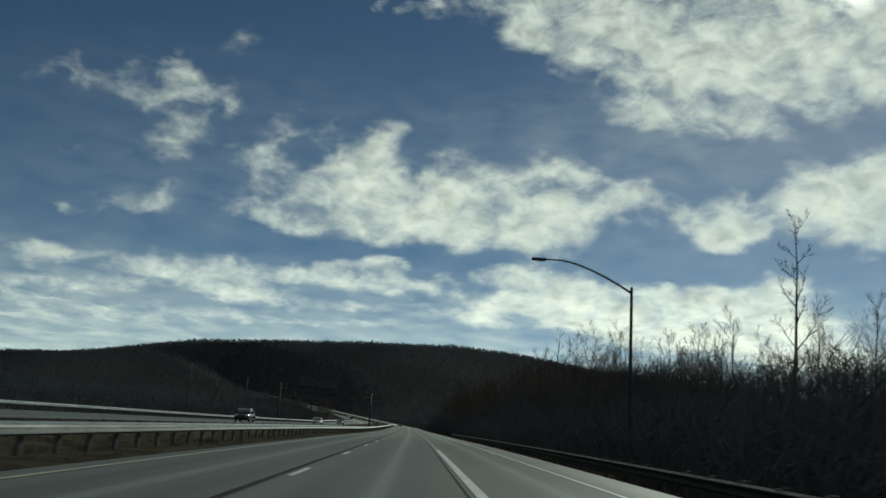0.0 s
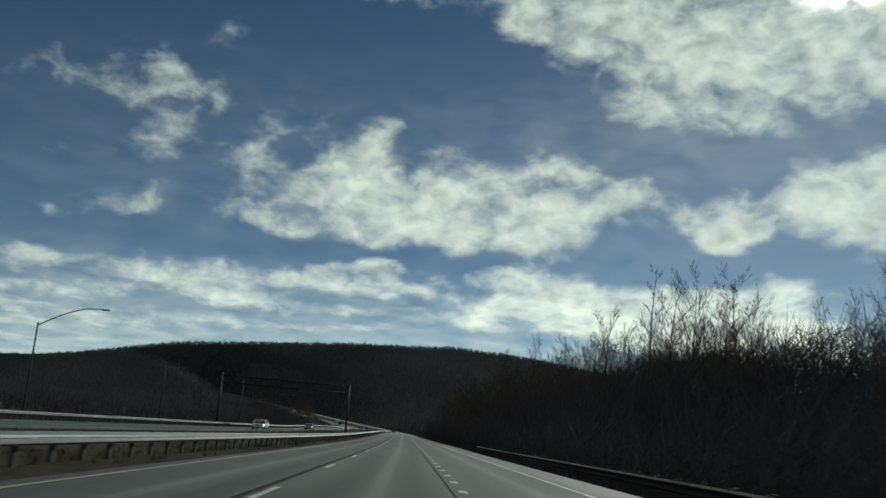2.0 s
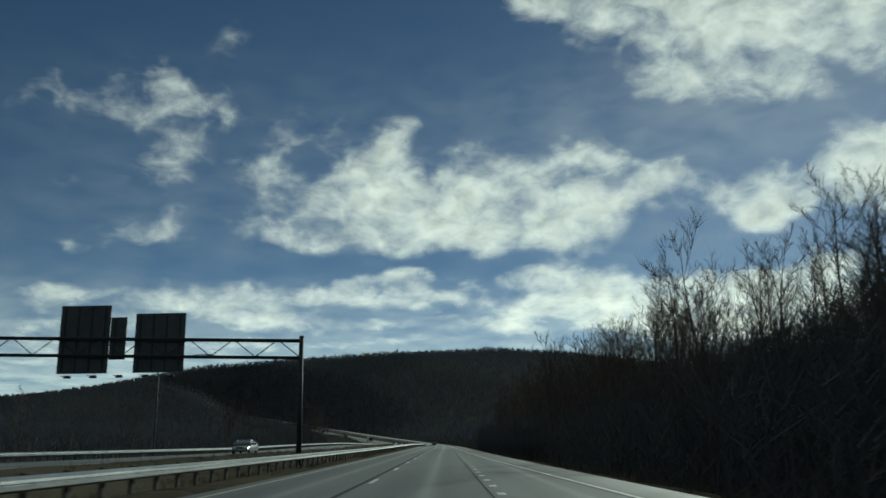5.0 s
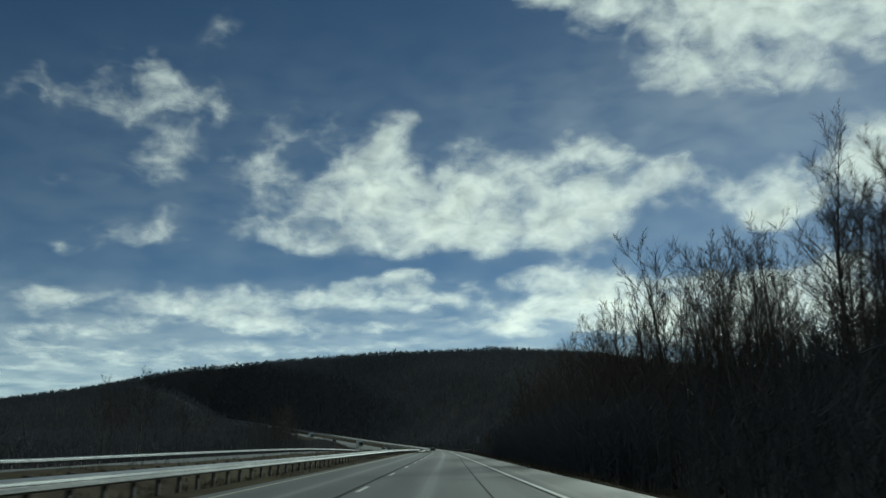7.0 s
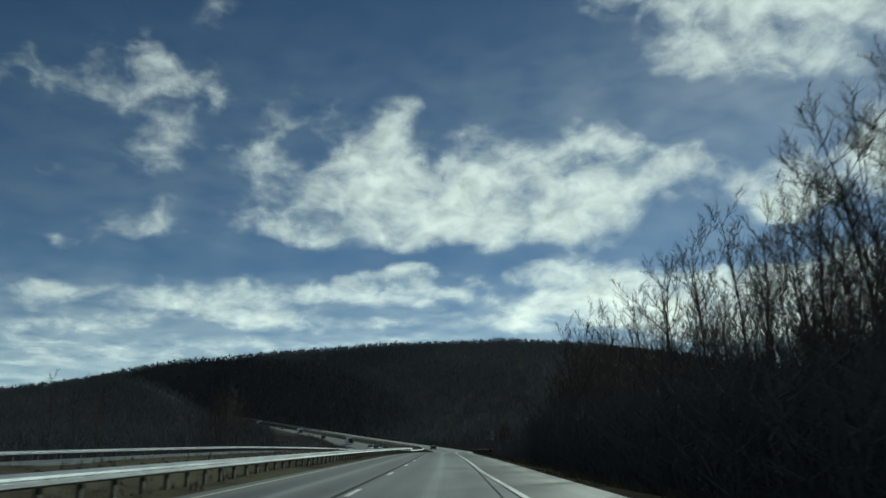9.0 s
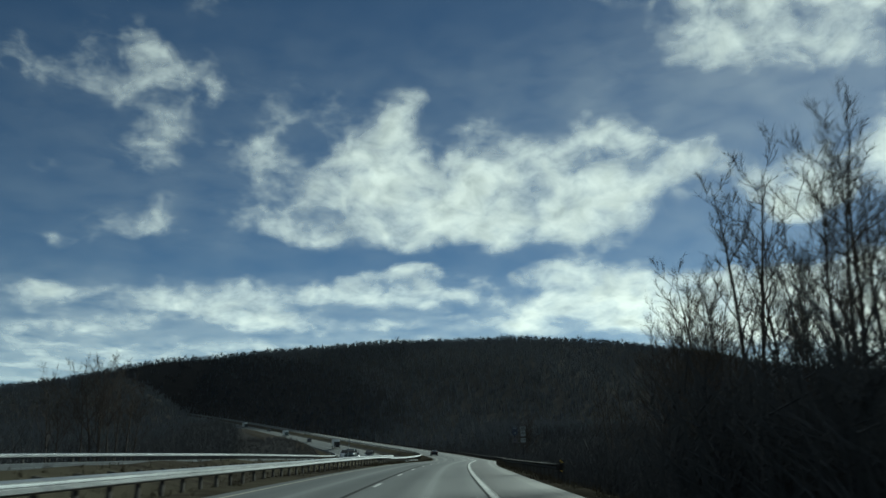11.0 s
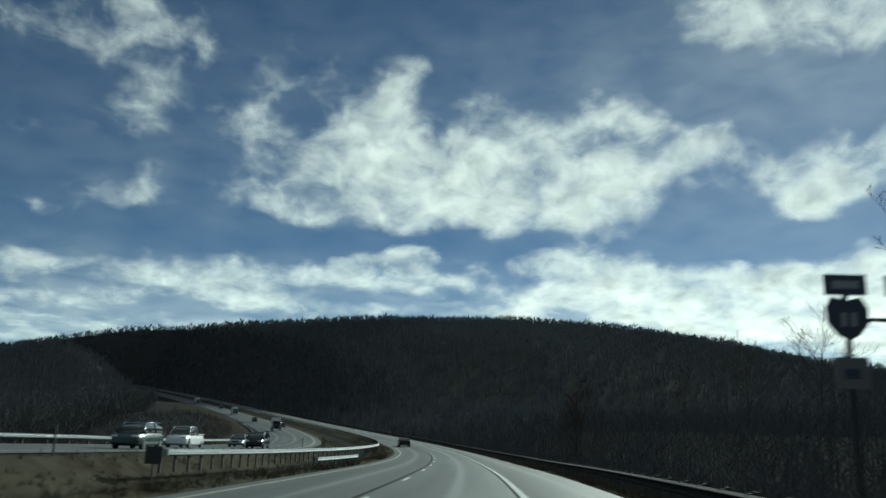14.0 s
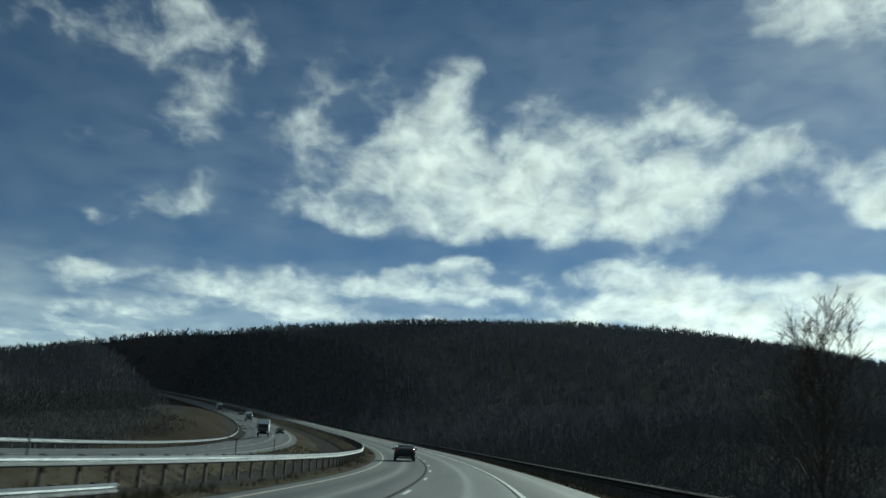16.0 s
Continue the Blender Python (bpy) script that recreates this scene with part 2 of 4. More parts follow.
def box_bm(lo, hi, bevel=0.0, bm=None, m=None):
    bm = bm or bmesh.new()
    size = [b - a for a, b in zip(lo, hi)]
    mid = [(a + b) / 2 for a, b in zip(lo, hi)]
    made = bmesh.ops.create_cube(bm, size=1.0)["verts"]
    for v in made:
        v.co = Vector((v.co.x * size[0] + mid[0], v.co.y * size[1] + mid[1], v.co.z * size[2] + mid[2]))
    if bevel:
        edges = list({e for v in made for e in v.link_edges})
        made = bmesh.ops.bevel(bm, geom=edges, offset=bevel, segments=2, affect="EDGES", profile=0.6)["verts"]
    if m:
        bmesh.ops.transform(bm, matrix=m, verts=[v for v in bm.verts if v.is_valid] if not bevel else bm.verts)
    return bm


def tube(points, radii, sides=6):
    """Vertices and faces of a tapered tube along points."""
    verts, faces = [], []
    pts = [Vector(p) for p in points]
    for i, (p, r) in enumerate(zip(pts, radii)):
        ahead = (pts[min(i + 1, len(pts) - 1)] - pts[max(i - 1, 0)]).normalized()
        side = ahead.orthogonal().normalized()
        other = ahead.cross(side)
        for k in range(sides):
            a = 2 * math.pi * k / sides
            verts.append(p + (side * math.cos(a) + other * math.sin(a)) * r)
    for i in range(len(pts) - 1):
        for k in range(sides):
            a, b = i * sides + k, i * sides + (k + 1) % sides
            faces.append((a, b, b + sides, a + sides))
    faces.append(tuple(range(sides))[::-1])
    faces.append(tuple(range((len(pts) - 1) * sides, len(pts) * sides)))
    return verts, faces


def joined(pieces):
    verts, faces = [], []
    for v, f in pieces:
        n = len(verts)
        verts.extend(v)
        faces.extend(tuple(i + n for i in q) for q in f)
    return verts, faces


# ---- the road's line: curvature and grade along the way ----
BEND_AT = [0, 180, 260, 340, 400, 440, 480, 520, 560, 600, 640, 680, 720, 800, 900, 1000, 1150, 1400]
BEND = [0, 0.000091, -0.000134, 0.000364, -0.000632, -0.000847, 0.000890, 0.000836, 0.002214, 0.001692, 0.001268, 0.000887, 0.000696, 0.000568, 0.000656, 0.000622, 0.000512, 0.000253]
GRADE_AT = [0, 100, 200, 300, 400, 500, 600, 700, 800, 900, 1000, 1150, 1400]
GRADE = [0.00143, -0.00344, 0.00181, 0.00469, -0.00060, -0.00983, 0.02077, 0.03529, 0.04811, 0.06058, 0.07313, 0.08111, 0.08683]
WAY = np.arange(-160.0, 1401.0, 2.0)
bend = np.interp(WAY, BEND_AT, BEND, left=0) * (WAY >= 0)
grade = np.interp(WAY, GRADE_AT, GRADE)
start = int(np.argmin(abs(WAY)))


def summed(values):
    total = np.r_[0, np.cumsum((values[1:] + values[:-1]) * 1.0)]
    return total - total[start]


HEAD = summed(bend)
mid = (HEAD[1:] + HEAD[:-1]) / 2
LINE_X = np.r_[0, np.cumsum(-np.sin(mid) * 2)]
LINE_Y = np.r_[0, np.cumsum(np.cos(mid) * 2)]
LINE_X, LINE_Y, LINE_Z = LINE_X - LINE_X[start], LINE_Y - LINE_Y[start], summed(grade)


def at(s, o, z=0.0):
    """The place s metres along the road, o metres to the right of the driving lane's middle, z above the pavement."""
    h = np.interp(s, WAY, HEAD)
    return Vector((np.interp(s, WAY, LINE_X) + o * math.cos(h), np.interp(s, WAY, LINE_Y) + o * math.sin(h), np.interp(s, WAY, LINE_Z) + z))


def heading(s):
    return math.degrees(np.interp(s, WAY, HEAD))


def strip(name, cross, s0, s1, ds, material, rough=0.0, seed=0):
    """A ribbon along the road. cross(s): list of (o, z)."""
    stations = np.arange(s0, s1 + ds / 2, ds)
    verts, uvs, faces = [], [], []
    for s in stations:
        row = cross(s)
        for k, (o, z) in enumerate(row):
            wob = rough * noise.noise(Vector((s * 0.13 + seed, o * 0.35, seed))) if 0 < k < len(row) - 1 else 0
            verts.append(at(s, o, z + wob))
            uvs.append((o, s))
    n = len(cross(s0))
    for i in range(len(stations) - 1):
        for k in range(n - 1):
            a = i * n + k
            faces.append((a, a + 1, a + n + 1, a + n))
    return new(name, mesh(name, verts, faces, material, True, uvs))


def edge_right(s):
    """The right edge line: an entry lane runs out into the driving lane."""
    return float(np.interp(s, [-160, 170, 235, 285, 325, 1400], [5.2, 5.1, 3.45, 2.7, 1.83, 1.83]))


def pave_right(s):
    return float(np.interp(s, [-160, 60, 170, 325, 430, 505, 560, 1400], [7.0, 7.0, 6.7, 4.2, 4.1, 5.0, 4.7, 4.5]))


# ---- ground, hill and far country ----
RIDGE_X = [-5000, -2500, -716, -524, -430, -335, -238, -92, 55, 153, 253, 358, 600, 1000, 2500, 5000]
RIDGE_Z = [34, 66, 75, 78, 99, 114, 122, 131, 136, 129, 116, 94, 76, 62, 50, 36]


def smooth01(t):
    t = np.clip(t, 0, 1)
    return t * t * (3 - 2 * t)


def crest_y(x):
    """Where the hill's crest runs: to the left it draws back from the road."""
    return 1420 + 0.5 * np.clip(-np.asarray(x, float) - 120, 0, 900)


def land(x, y):
    """Height of the open land, without the road's bench."""
    x, y = np.asarray(x, float), np.asarray(y, float)
    top = crest_y(x)
    back = (top - 250) / 1170
    crest = np.interp(x / back, RIDGE_X, RIDGE_Z) * back
    foot = 690 + 0.10 * abs(x)
    up = smooth01((y - foot) / (top - foot)) ** 0.85
    down = 1 - 0.55 * smooth01((y - top - 20) / 2200)
    bumps = 7 * np.sin(x * 0.011 + 1.3) * np.sin(y * 0.008) + 4 * np.sin(x * 0.027 + y * 0.013)
    hill = crest * up * down + bumps * up * (1 - up) * 2.5
    # a wooded spur on the far side of the oncoming lanes
    spur = 15 * smooth01((-x - 55) / 190) * smooth01((y - 480) / 330) * (1 - smooth01((y - 900) / 350))
    side = 16 * smooth01((abs(x) - 70) / 260) * smooth01((y + 300) / 500)
    return np.maximum(np.maximum(hill, spur), side) - 2.6


def nearest(x, y):
    """Way and offset of places in the plan."""
    x, y = np.ravel(x), np.ravel(y)
    best = np.zeros(len(x), int)
    for i in range(0, len(x), 4000):
        d = (x[i:i + 4000, None] - LINE_X[::3]) ** 2 + (y[i:i + 4000, None] - LINE_Y[::3]) ** 2
        best[i:i + 4000] = d.argmin(1) * 3
    best = np.clip(best, 0, len(WAY) - 1)
    h = HEAD[best]
    dx, dy = x - LINE_X[best], y - LINE_Y[best]
    along = -dx * np.sin(h) + dy * np.cos(h)
    return WAY[best] + along, dx * np.cos(h) + dy * np.sin(h), np.interp(WAY[best] + along, WAY, LINE_Z)


def ground_z(x, y):
    s, o, zr = nearest(x, y)
    out = land(np.ravel(x), np.ravel(y))
    # the bench for both carriageways, falling off to the low woods on the right
    far = smooth01((s - 800) / 300)
    right = smooth01((o - 9) / (60 + 10 * far))
    left = smooth01((-o - 48) / (90 - 55 * far))
    right, left = np.maximum(right, smooth01((s - 1385) / 40)), np.maximum(left, smooth01((s - 1385) / 40))
    w = np.where(o > 0, right, left)
    bench = zr - 0.75 - 1.9 * smooth01((o - 6) / 8) - 0.8 * smooth01((-o - 37) / 8)
    bank = (11 + 4 * smooth01((s - 180) / 60)) * smooth01((o - 15) / 42) * smooth01((s + 80) / 60) * (1 - 0.6 * smooth01((s - 410) / 60))
    bench = bench + bank
    bench = bench + np.where(o < 0, 5.6 * smooth01((-o - 32) / 14) * smooth01((s - 590) / 110) * (1 - smooth01((s - 880) / 160)), 0)
    out = np.where(o > 0, np.maximum(out, zr - 2.6 + bank * (1 - smooth01((o - 120) / 80))), out)
    return np.where(abs(o) > 200, out, bench * (1 - w) + np.maximum(out, np.where(o > 0, zr - 2.6, -50)) * w)


def spaced(*runs):
    return np.unique(np.concatenate([np.arange(a, b, d) for a, b, d in runs]))


def build_ground():
    xs = spaced((-4900, -900, 200), (-900, -440, 30), (-440, -80, 9), (-80, 70, 4), (70, 400, 12), (400, 900, 40), (900, 4901, 200))
    ys = spaced((-4000, -200, 200), (-200, 760, 8), (760, 1500, 12), (1500, 2000, 25), (2000, 2600, 60), (2600, 4901, 230))
    gx, gy = np.meshgrid(xs, ys)
    z = ground_z(gx, gy)
    verts = np.stack([gx.ravel(), gy.ravel(), z], 1)
    n = len(xs)
    i, j = np.meshgrid(np.arange(len(xs) - 1), np.arange(len(ys) - 1))
    a = (j * n + i).ravel()
    faces = np.stack([a, a + 1, a + n + 1, a + n], 1)
    tagged(new("ground", mesh("ground", verts.tolist(), faces.tolist(), M_FLOOR, True)), "dark leaf-littered winter ground rising to a wooded hill", "ground", kind="structure")


build_ground()

# ---- carriageways, verges, median ----
RAISED = lambda s: float(np.interp(s, [-150, 200, 290, 417, 510, 555, 600, 1400], [0.42, 0.42, 0.3, 0.6, 0.6, 0.3, 0.05, 0.0]))
SUNK = lambda s: float(-np.interp(s, [-150, 170, 290, 417, 520, 555, 580, 612, 640, 690, 760, 850, 1400], [0.42, 0.42, 0.14, 0.74, 0.72, 0.4, 0.1, -0.3, -0.55, -0.95, -0.95, -0.3, 0.0]))
road = strip("road", lambda s: [(-6.25, 0.0), (-5.6, 0.02), (-1.83, 0.06), (1.83, 0.03), (max(edge_right(s), 1.9), 0.0)], -150, 1396, 4, M_ROAD)
tagged(road, "worn grey concrete carriageway with pale wheel tracks", "road", kind="structure")
tagged(strip("shoulder", lambda s: [(edge_right(s) + 0.02 if edge_right(s) > 1.9 else 1.92, -0.004), (pave_right(s), -0.07), (pave_right(s) + 0.25, -0.3)], -150, 1396, 4, M_SHOULDER),
       "pale gritty road shoulder beside the driving lane", "shoulder", kind="structure")
tagged(strip("verge_right", lambda s: [(pave_right(s) - 0.1, -0.12), (pave_right(s) + 0.5, -0.14), (pave_right(s) + 1.6, -0.32), (pave_right(s) + 3.2, -0.8), (pave_right(s) + 6, -1.9), (pave_right(s) + 9, -2.9), (pave_right(s) + 14, -3.6)], -150, 1396, 2, M_GRASS, 0.16, 3),
       "brown dead grass verge sloping away from the road", "verge", kind="structure")
BERM = lambda s: float(np.interp(s, [150, 230, 415, 445], [0, 0.34, 0.34, 0]))
MEDIAN_DIP = lambda s: float(np.interp(s, [0, 440, 500, 545, 600, 1400], [0.25, 0.25, 0.75, 0.8, 0.6, 0.5]))
tagged(strip("median", lambda s: [(-6.1, -0.06), (-6.6, 0.0), (-7.6, 0.02), (-9.2, -0.3 * MEDIAN_DIP(s) / 0.25), (-12, -1.6 * MEDIAN_DIP(s)), (-14.4, -1.1 * MEDIAN_DIP(s) + 1.6 * BERM(s)), (-16.4, RAISED(s) - 0.14 + BERM(s)), (-17.4, RAISED(s) - 0.09)], -150, 1396, 2, M_MEDIAN, 0.14, 7),
       "dry brown grass median between the carriageways", "median", kind="structure")
def oncoming_z(s, o):
    """Height of the oncoming carriageway, which leans to its outer side."""
    return float(np.interp(-o, [17.2, 18.4, 22.1, 30.3], [RAISED(s) - 0.06, RAISED(s), RAISED(s) + 0.03, -SUNK(s)]))


tagged(strip("road_oncoming", lambda s: [(o, oncoming_z(s, o)) for o in (-17.2, -18.4, -22.1, -25.8, -29.4, -30.3)], -150, 1396, 4, M_ROAD),
       "worn grey concrete oncoming carriageway", "road", kind="structure")
BANKED = lambda s: float(smooth01((s - 590) / 110) * (1 - smooth01((s - 880) / 160)))
tagged(strip("verge_left", lambda s: [(-30.1, -0.06 - SUNK(s)), (-31.6, -0.1 - SUNK(s)), (-34, -0.3 + 0.5 * BANKED(s)), (-38, -1.0 + 3.4 * BANKED(s)), (-45, -1.8 + 5.6 * BANKED(s)), (-54, -2.6 + 6.6 * BANKED(s))], -150, 1396, 3, M_GRASS, 0.2, 11),
       "brown dead grass verge beyond the oncoming lanes", "verge", kind="structure")


# ---- clouds: one broken layer at some 780 m, level overhead and running out to the horizon ----
PUFFS, HAZES = [], []


def puff(az, el, wide, high, tilt, depth):
    """A lump of cloud seen from the road's middle: degrees to the right of +y and up, half widths and lean in degrees, how thick."""
    PUFFS.append((az, el, wide, high, radians(tilt), depth))


def haze(az, el, wide, high, tilt, depth):
    HAZES.append((az, el, wide, high, radians(tilt), depth))


# the large cumulus in the middle
puff(1.4, 16.4, 7.6, 1.8, -8, 0.90)
puff(7.6, 15.7, 3.7, 2.0, -1, 1.00)
puff(-3.3, 15.9, 4.2, 2.0, -7, 1.00)
puff(2.8, 14.5, 4.0, 0.8, -4, 0.90)
puff(-4.6, 20.8, 1.6, 1.8, -24, 0.85)
puff(-6.4, 18.8, 3.0, 1.6, 20, 0.70)
puff(-1.9, 18.0, 4.5, 1.5, -12, 0.85)
puff(12.7, 17.2, 3.8, 1.1, 6, 0.85)
puff(16.5, 17.9, 2.0, 0.9, 10, 0.85)
puff(9.3, 20.1, 2.4, 1.0, -2, 0.70)
puff(11.9, 19.4, 2.2, 1.1, -20, 0.70)
puff(7.1, 18.9, 4.4, 1.3, -2, 0.42)
puff(1.8, 19.9, 2.2, 1.5, 27, 0.50)
puff(4.5, 18.8, 2.6, 1.1, -1, 0.45)
puff(-9.1, 21.8, 2.6, 1.8, -32, 0.27)
puff(-7.9, 17.1, 3.4, 1.3, -6, 0.58)
puff(-11.5, 15.1, 2.8, 1.0, -15, 0.64)
puff(-9.3, 14.4, 2.2, 0.8, -11, 0.44)
puff(-11.6, 17.3, 1.9, 0.8, 13, 0.44)
puff(-4.4, 14.0, 2.3, 0.8, -12, 0.70)
puff(-13.1, 20.4, 1.8, 1.7, 31, 0.54)
puff(-14, 19, 2.0, 0.9, 23, 0.36)
puff(-2.6, 22.6, 0.9, 0.7, -24, 0.60)
puff(14.1, 15.4, 2.1, 0.7, 7, 0.30)
# the dense oval cloud and its neighbours
puff(21.2, 15.6, 3.0, 1.6, -10, 1.00)
puff(24.1, 15.2, 1.4, 1.4, -5, 0.75)
puff(23.2, 18.0, 0.7, 0.7, 25, 0.40)
puff(26.3, 15.9, 1.5, 0.8, -6, 0.60)
# broken cloud and thin streaks over the spur
puff(-21.2, 23.1, 2.6, 1.7, -24, 0.39)
puff(-19.2, 22.8, 2.4, 1.3, -20, 0.31)
puff(-21.6, 21, 1.8, 2.2, 17, 0.34)
puff(-20.8, 19.6, 3.2, 1.0, 8, 0.38)
puff(-16.8, 23.5, 1.6, 1.2, -10, 0.27)
puff(-15.3, 22.8, 1.0, 0.9, -30, 0.20)
puff(-21.3, 14.4, 2.5, 0.9, -3, 0.41)
puff(-23.6, 14.1, 2.0, 0.7, 2, 0.27)
puff(-20.4, 15.6, 1.8, 0.5, 16, 0.27)
puff(-26.1, 13.1, 1.8, 0.5, -3, 0.26)
puff(-27.1, 17.4, 1.4, 0.5, 0, 0.22)
puff(-16.9, 15.2, 1.1, 0.5, 6, 0.17)
puff(-14.1, 15.1, 1.6, 0.8, 5, 0.24)
puff(-22.1, 17.8, 2.5, 0.7, -2, 0.16)
puff(-17.7, 18.5, 2.6, 0.7, -3, 0.16)
# the low banks along the horizon
puff(-25.3, 10, 4.5, 0.5, 2, 0.61)
puff(-20.1, 9.3, 7, 0.4, 2, 0.45)
puff(-15.7, 10.2, 3.2, 0.7, -1, 0.66)
puff(-13.9, 8.9, 4, 0.6, -5, 0.70)
puff(-9.2, 10.2, 3, 0.8, 3, 0.70)
puff(-4.0, 11.3, 4.2, 0.4, 4, 0.80)
puff(-3.2, 10.1, 4.7, 0.6, 0, 0.85)
puff(-26.1, 7.7, 3.8, 0.9, 5, 0.49)
puff(-20.1, 8.4, 7, 0.4, 4, 0.41)
puff(1.5, 11.2, 0.8, 0.3, 1, 0.50)
puff(-7.6, 8.2, 7.5, 0.4, 2, 0.41)
puff(-24.8, 6, 8.2, 0.7, 4, 0.37)
puff(-11.2, 6.9, 11.2, 0.4, 2, 0.41)
puff(7.7, 11.2, 4.0, 0.8, -1, 0.85)
puff(13.5, 10.6, 3.2, 1.0, -16, 0.90)
puff(9.6, 9.4, 5.0, 0.9, 4, 0.85)
puff(12.1, 8.4, 8.6, 1.0, -4, 0.90)
puff(19.7, 9.3, 5.7, 1.5, 3, 0.95)
puff(21.3, 10.5, 3.7, 0.7, 5, 0.90)
puff(25.7, 10.6, 1.8, 0.8, -4, 0.80)
puff(18.0, 7.6, 7.9, 1.2, -7, 0.95)
puff(24.5, 8.4, 3.6, 1.3, -3, 0.90)
puff(4.8, 8.5, 3.0, 0.4, 5, 0.65)
puff(27.4, 6.7, 3.9, 1.6, -2, 0.90)
# the towering cloud before the sun
# extra lump by the edge of view, added to shade the road's start
puff(35.0, 28.0, 4.5, 3.5, 0, 0.85)
puff(14.6, 31.3, 8.8, 2.9, -19, 0.95)
puff(22.3, 28.2, 6.8, 2.8, -17, 0.95)
puff(8.0, 31.1, 3.3, 1.7, -19, 0.80)
puff(19.4, 24.3, 4.5, 1.3, -15, 0.85)
puff(25.4, 23.2, 2.3, 1.0, -27, 0.75)
puff(16.5, 24.5, 2.1, 1.1, -23, 0.80)
puff(11.3, 29.6, 2.7, 1.1, -21, 0.75)
puff(5.1, 33.2, 2.8, 1.7, -26, 0.60)
puff(28.2, 29.4, 4.6, 3.5, -10, 0.70)
puff(32.1, 27.6, 3.9, 3.4, -11, 0.62)
puff(15.9, 38.1, 13.4, 4.6, -16, 0.75)
puff(31.5, 36.9, 9.3, 5.0, -15, 0.55)
# the round cumulus beside the glare
puff(30.2, 17.7, 3.0, 2.1, -6, 1.00)
puff(32.1, 16.4, 2.9, 2.5, -6, 1.00)
puff(27.9, 16.4, 1.8, 1.6, -5, 0.75)
puff(34.8, 16.9, 3.1, 3.0, -7, 0.90)
# wisps high in the blue
puff(-0.7, 32.8, 1.8, 1.3, -38, 0.41)
puff(-3.6, 32.8, 1.9, 0.6, 4, 0.33)
puff(-6.5, 32.7, 1.4, 0.4, 6, 0.25)
puff(-29, 22.7, 2.8, 1.6, 4, 0.25)
puff(-26.1, 23.1, 2.4, 1.6, -8, 0.22)
puff(-22.2, 25, 3.0, 1.2, -18, 0.25)
puff(-16, 27.9, 2.4, 1.6, 39, 0.22)
puff(9.8, 23.0, 2.6, 0.9, -1, 0.16)
# thin haze between them
haze(19.2, 21.8, 9.7, 3.3, -5, 0.50)
haze(-2.5, 19.1, 16.6, 5.2, 2, 0.35)
haze(12.5, 21.4, 8.9, 2.7, -5, 0.50)
haze(-18.6, 14.8, 15.3, 2.9, 4, 0.35)
haze(16.3, 13.4, 12.6, 2.3, -4, 0.50)
haze(28.2, 29.4, 10.7, 7.6, -12, 0.60)
haze(-22.0, 22.0, 12.5, 3.6, 9, 0.20)

def lump_sum(lumps, az, el, edge):
    """How thick the vapour is, lumps laid over one another."""
    clear = np.ones(len(az))
    for a, e, w, h, t, depth in lumps:
        dx, dy = az - a, el - e
        u, v = (dx * math.cos(t) + dy * math.sin(t)) / w, (dy * math.cos(t) - dx * math.sin(t)) / h
        clear *= 1 - 0.97 * depth * np.exp(-(0.7 * (u * u + v * v)) ** edge)
    return 1 - clear


def build_clouds():
    az1 = np.concatenate([np.arange(-180, -44, 4), np.arange(-44, 50, 0.4), np.arange(50, 181, 4)])
    el1 = np.concatenate([np.arange(2.2, 38, 0.28), np.arange(38, 89, 3)])
    az, el = [q.ravel() for q in np.meshgrid(az1, el1)]
    run = ((np.tan(np.radians(el)) / 780) ** 3 + (1 / 4300) ** 3) ** (-1 / 3)
    x, y, z = run * np.sin(np.radians(az)), 220 + run * np.cos(np.radians(az)), 1.2 + run * np.tan(np.radians(el))
    # lumps are pushed about by slow swirls, so that none stays an even oval
    high = np.where(el > 12, el, 12 + 12 * np.log(el / 12))
    swirl = np.array([noise.noise_vector(Vector((a * 0.22, e * 0.34, 3.0))) + 0.5 * noise.noise_vector(Vector((a * 0.6, e * 0.9, 8.0))) for a, e in zip(az, high)])
    squeeze = np.minimum(el / 13, 1.0) ** 1.6
    depth = lump_sum(PUFFS, az + 1.5 * swirl[:, 0], el + 1.0 * swirl[:, 1] * squeeze, 1.35)
    veil = np.maximum(lump_sum(HAZES, az, el, 1.0), 2.4 * np.clip(1 - (el - 3) / 10.0, 0, 1))
    # behind and beside the road the same broken layer goes on
    wide = np.array([noise.fractal(Vector((p / 420, q / 420, 5.0)), 0.9, 2.1, 4) for p, q in zip(x, y)])
    out = np.clip((np.abs(az - 2) - 42) / 8, 0, 1)
    out = np.maximum(out, np.clip((el - 36) / 6, 0, 1))
    depth = depth * (1 - out) + out * np.clip(0.45 + 0.9 * wide, 0, 0.95)
    veil = veil * (1 - out) + out * 0.3
    n = len(az1)
    i, j = np.meshgrid(np.arange(n - 1), np.arange(len(el1) - 1))
    a = (j * n + i).ravel()
    faces = np.stack([a, a + n, a + n + 1, a + 1], 1)
    me = mesh("clouds", np.stack([x, y, z], 1).tolist(), faces.tolist(), M_CLOUD, True, np.stack([az, high], 1))
    for name, values in (("cloud_depth", depth), ("haze_depth", veil)):
        me.attributes.new(name, "FLOAT", "POINT").data.foreach_set("value", np.asarray(values, np.float32))
    tagged(new("clouds", me), "broken layer of sunlit white cumulus and thin haze across the sky", "clouds", kind="stuff")


build_clouds()


# ---- lane markings ----
def line(name, o_of, width, s0, s1, material, z=0.012, ds=4):
    ob = strip(name, lambda s: [(o_of(s) - width / 2, z + base_z(o_of(s))), (o_of(s) + width / 2, z + base_z(o_of(s)))], s0, s1, ds, material)
    ob.parent = road
    return ob


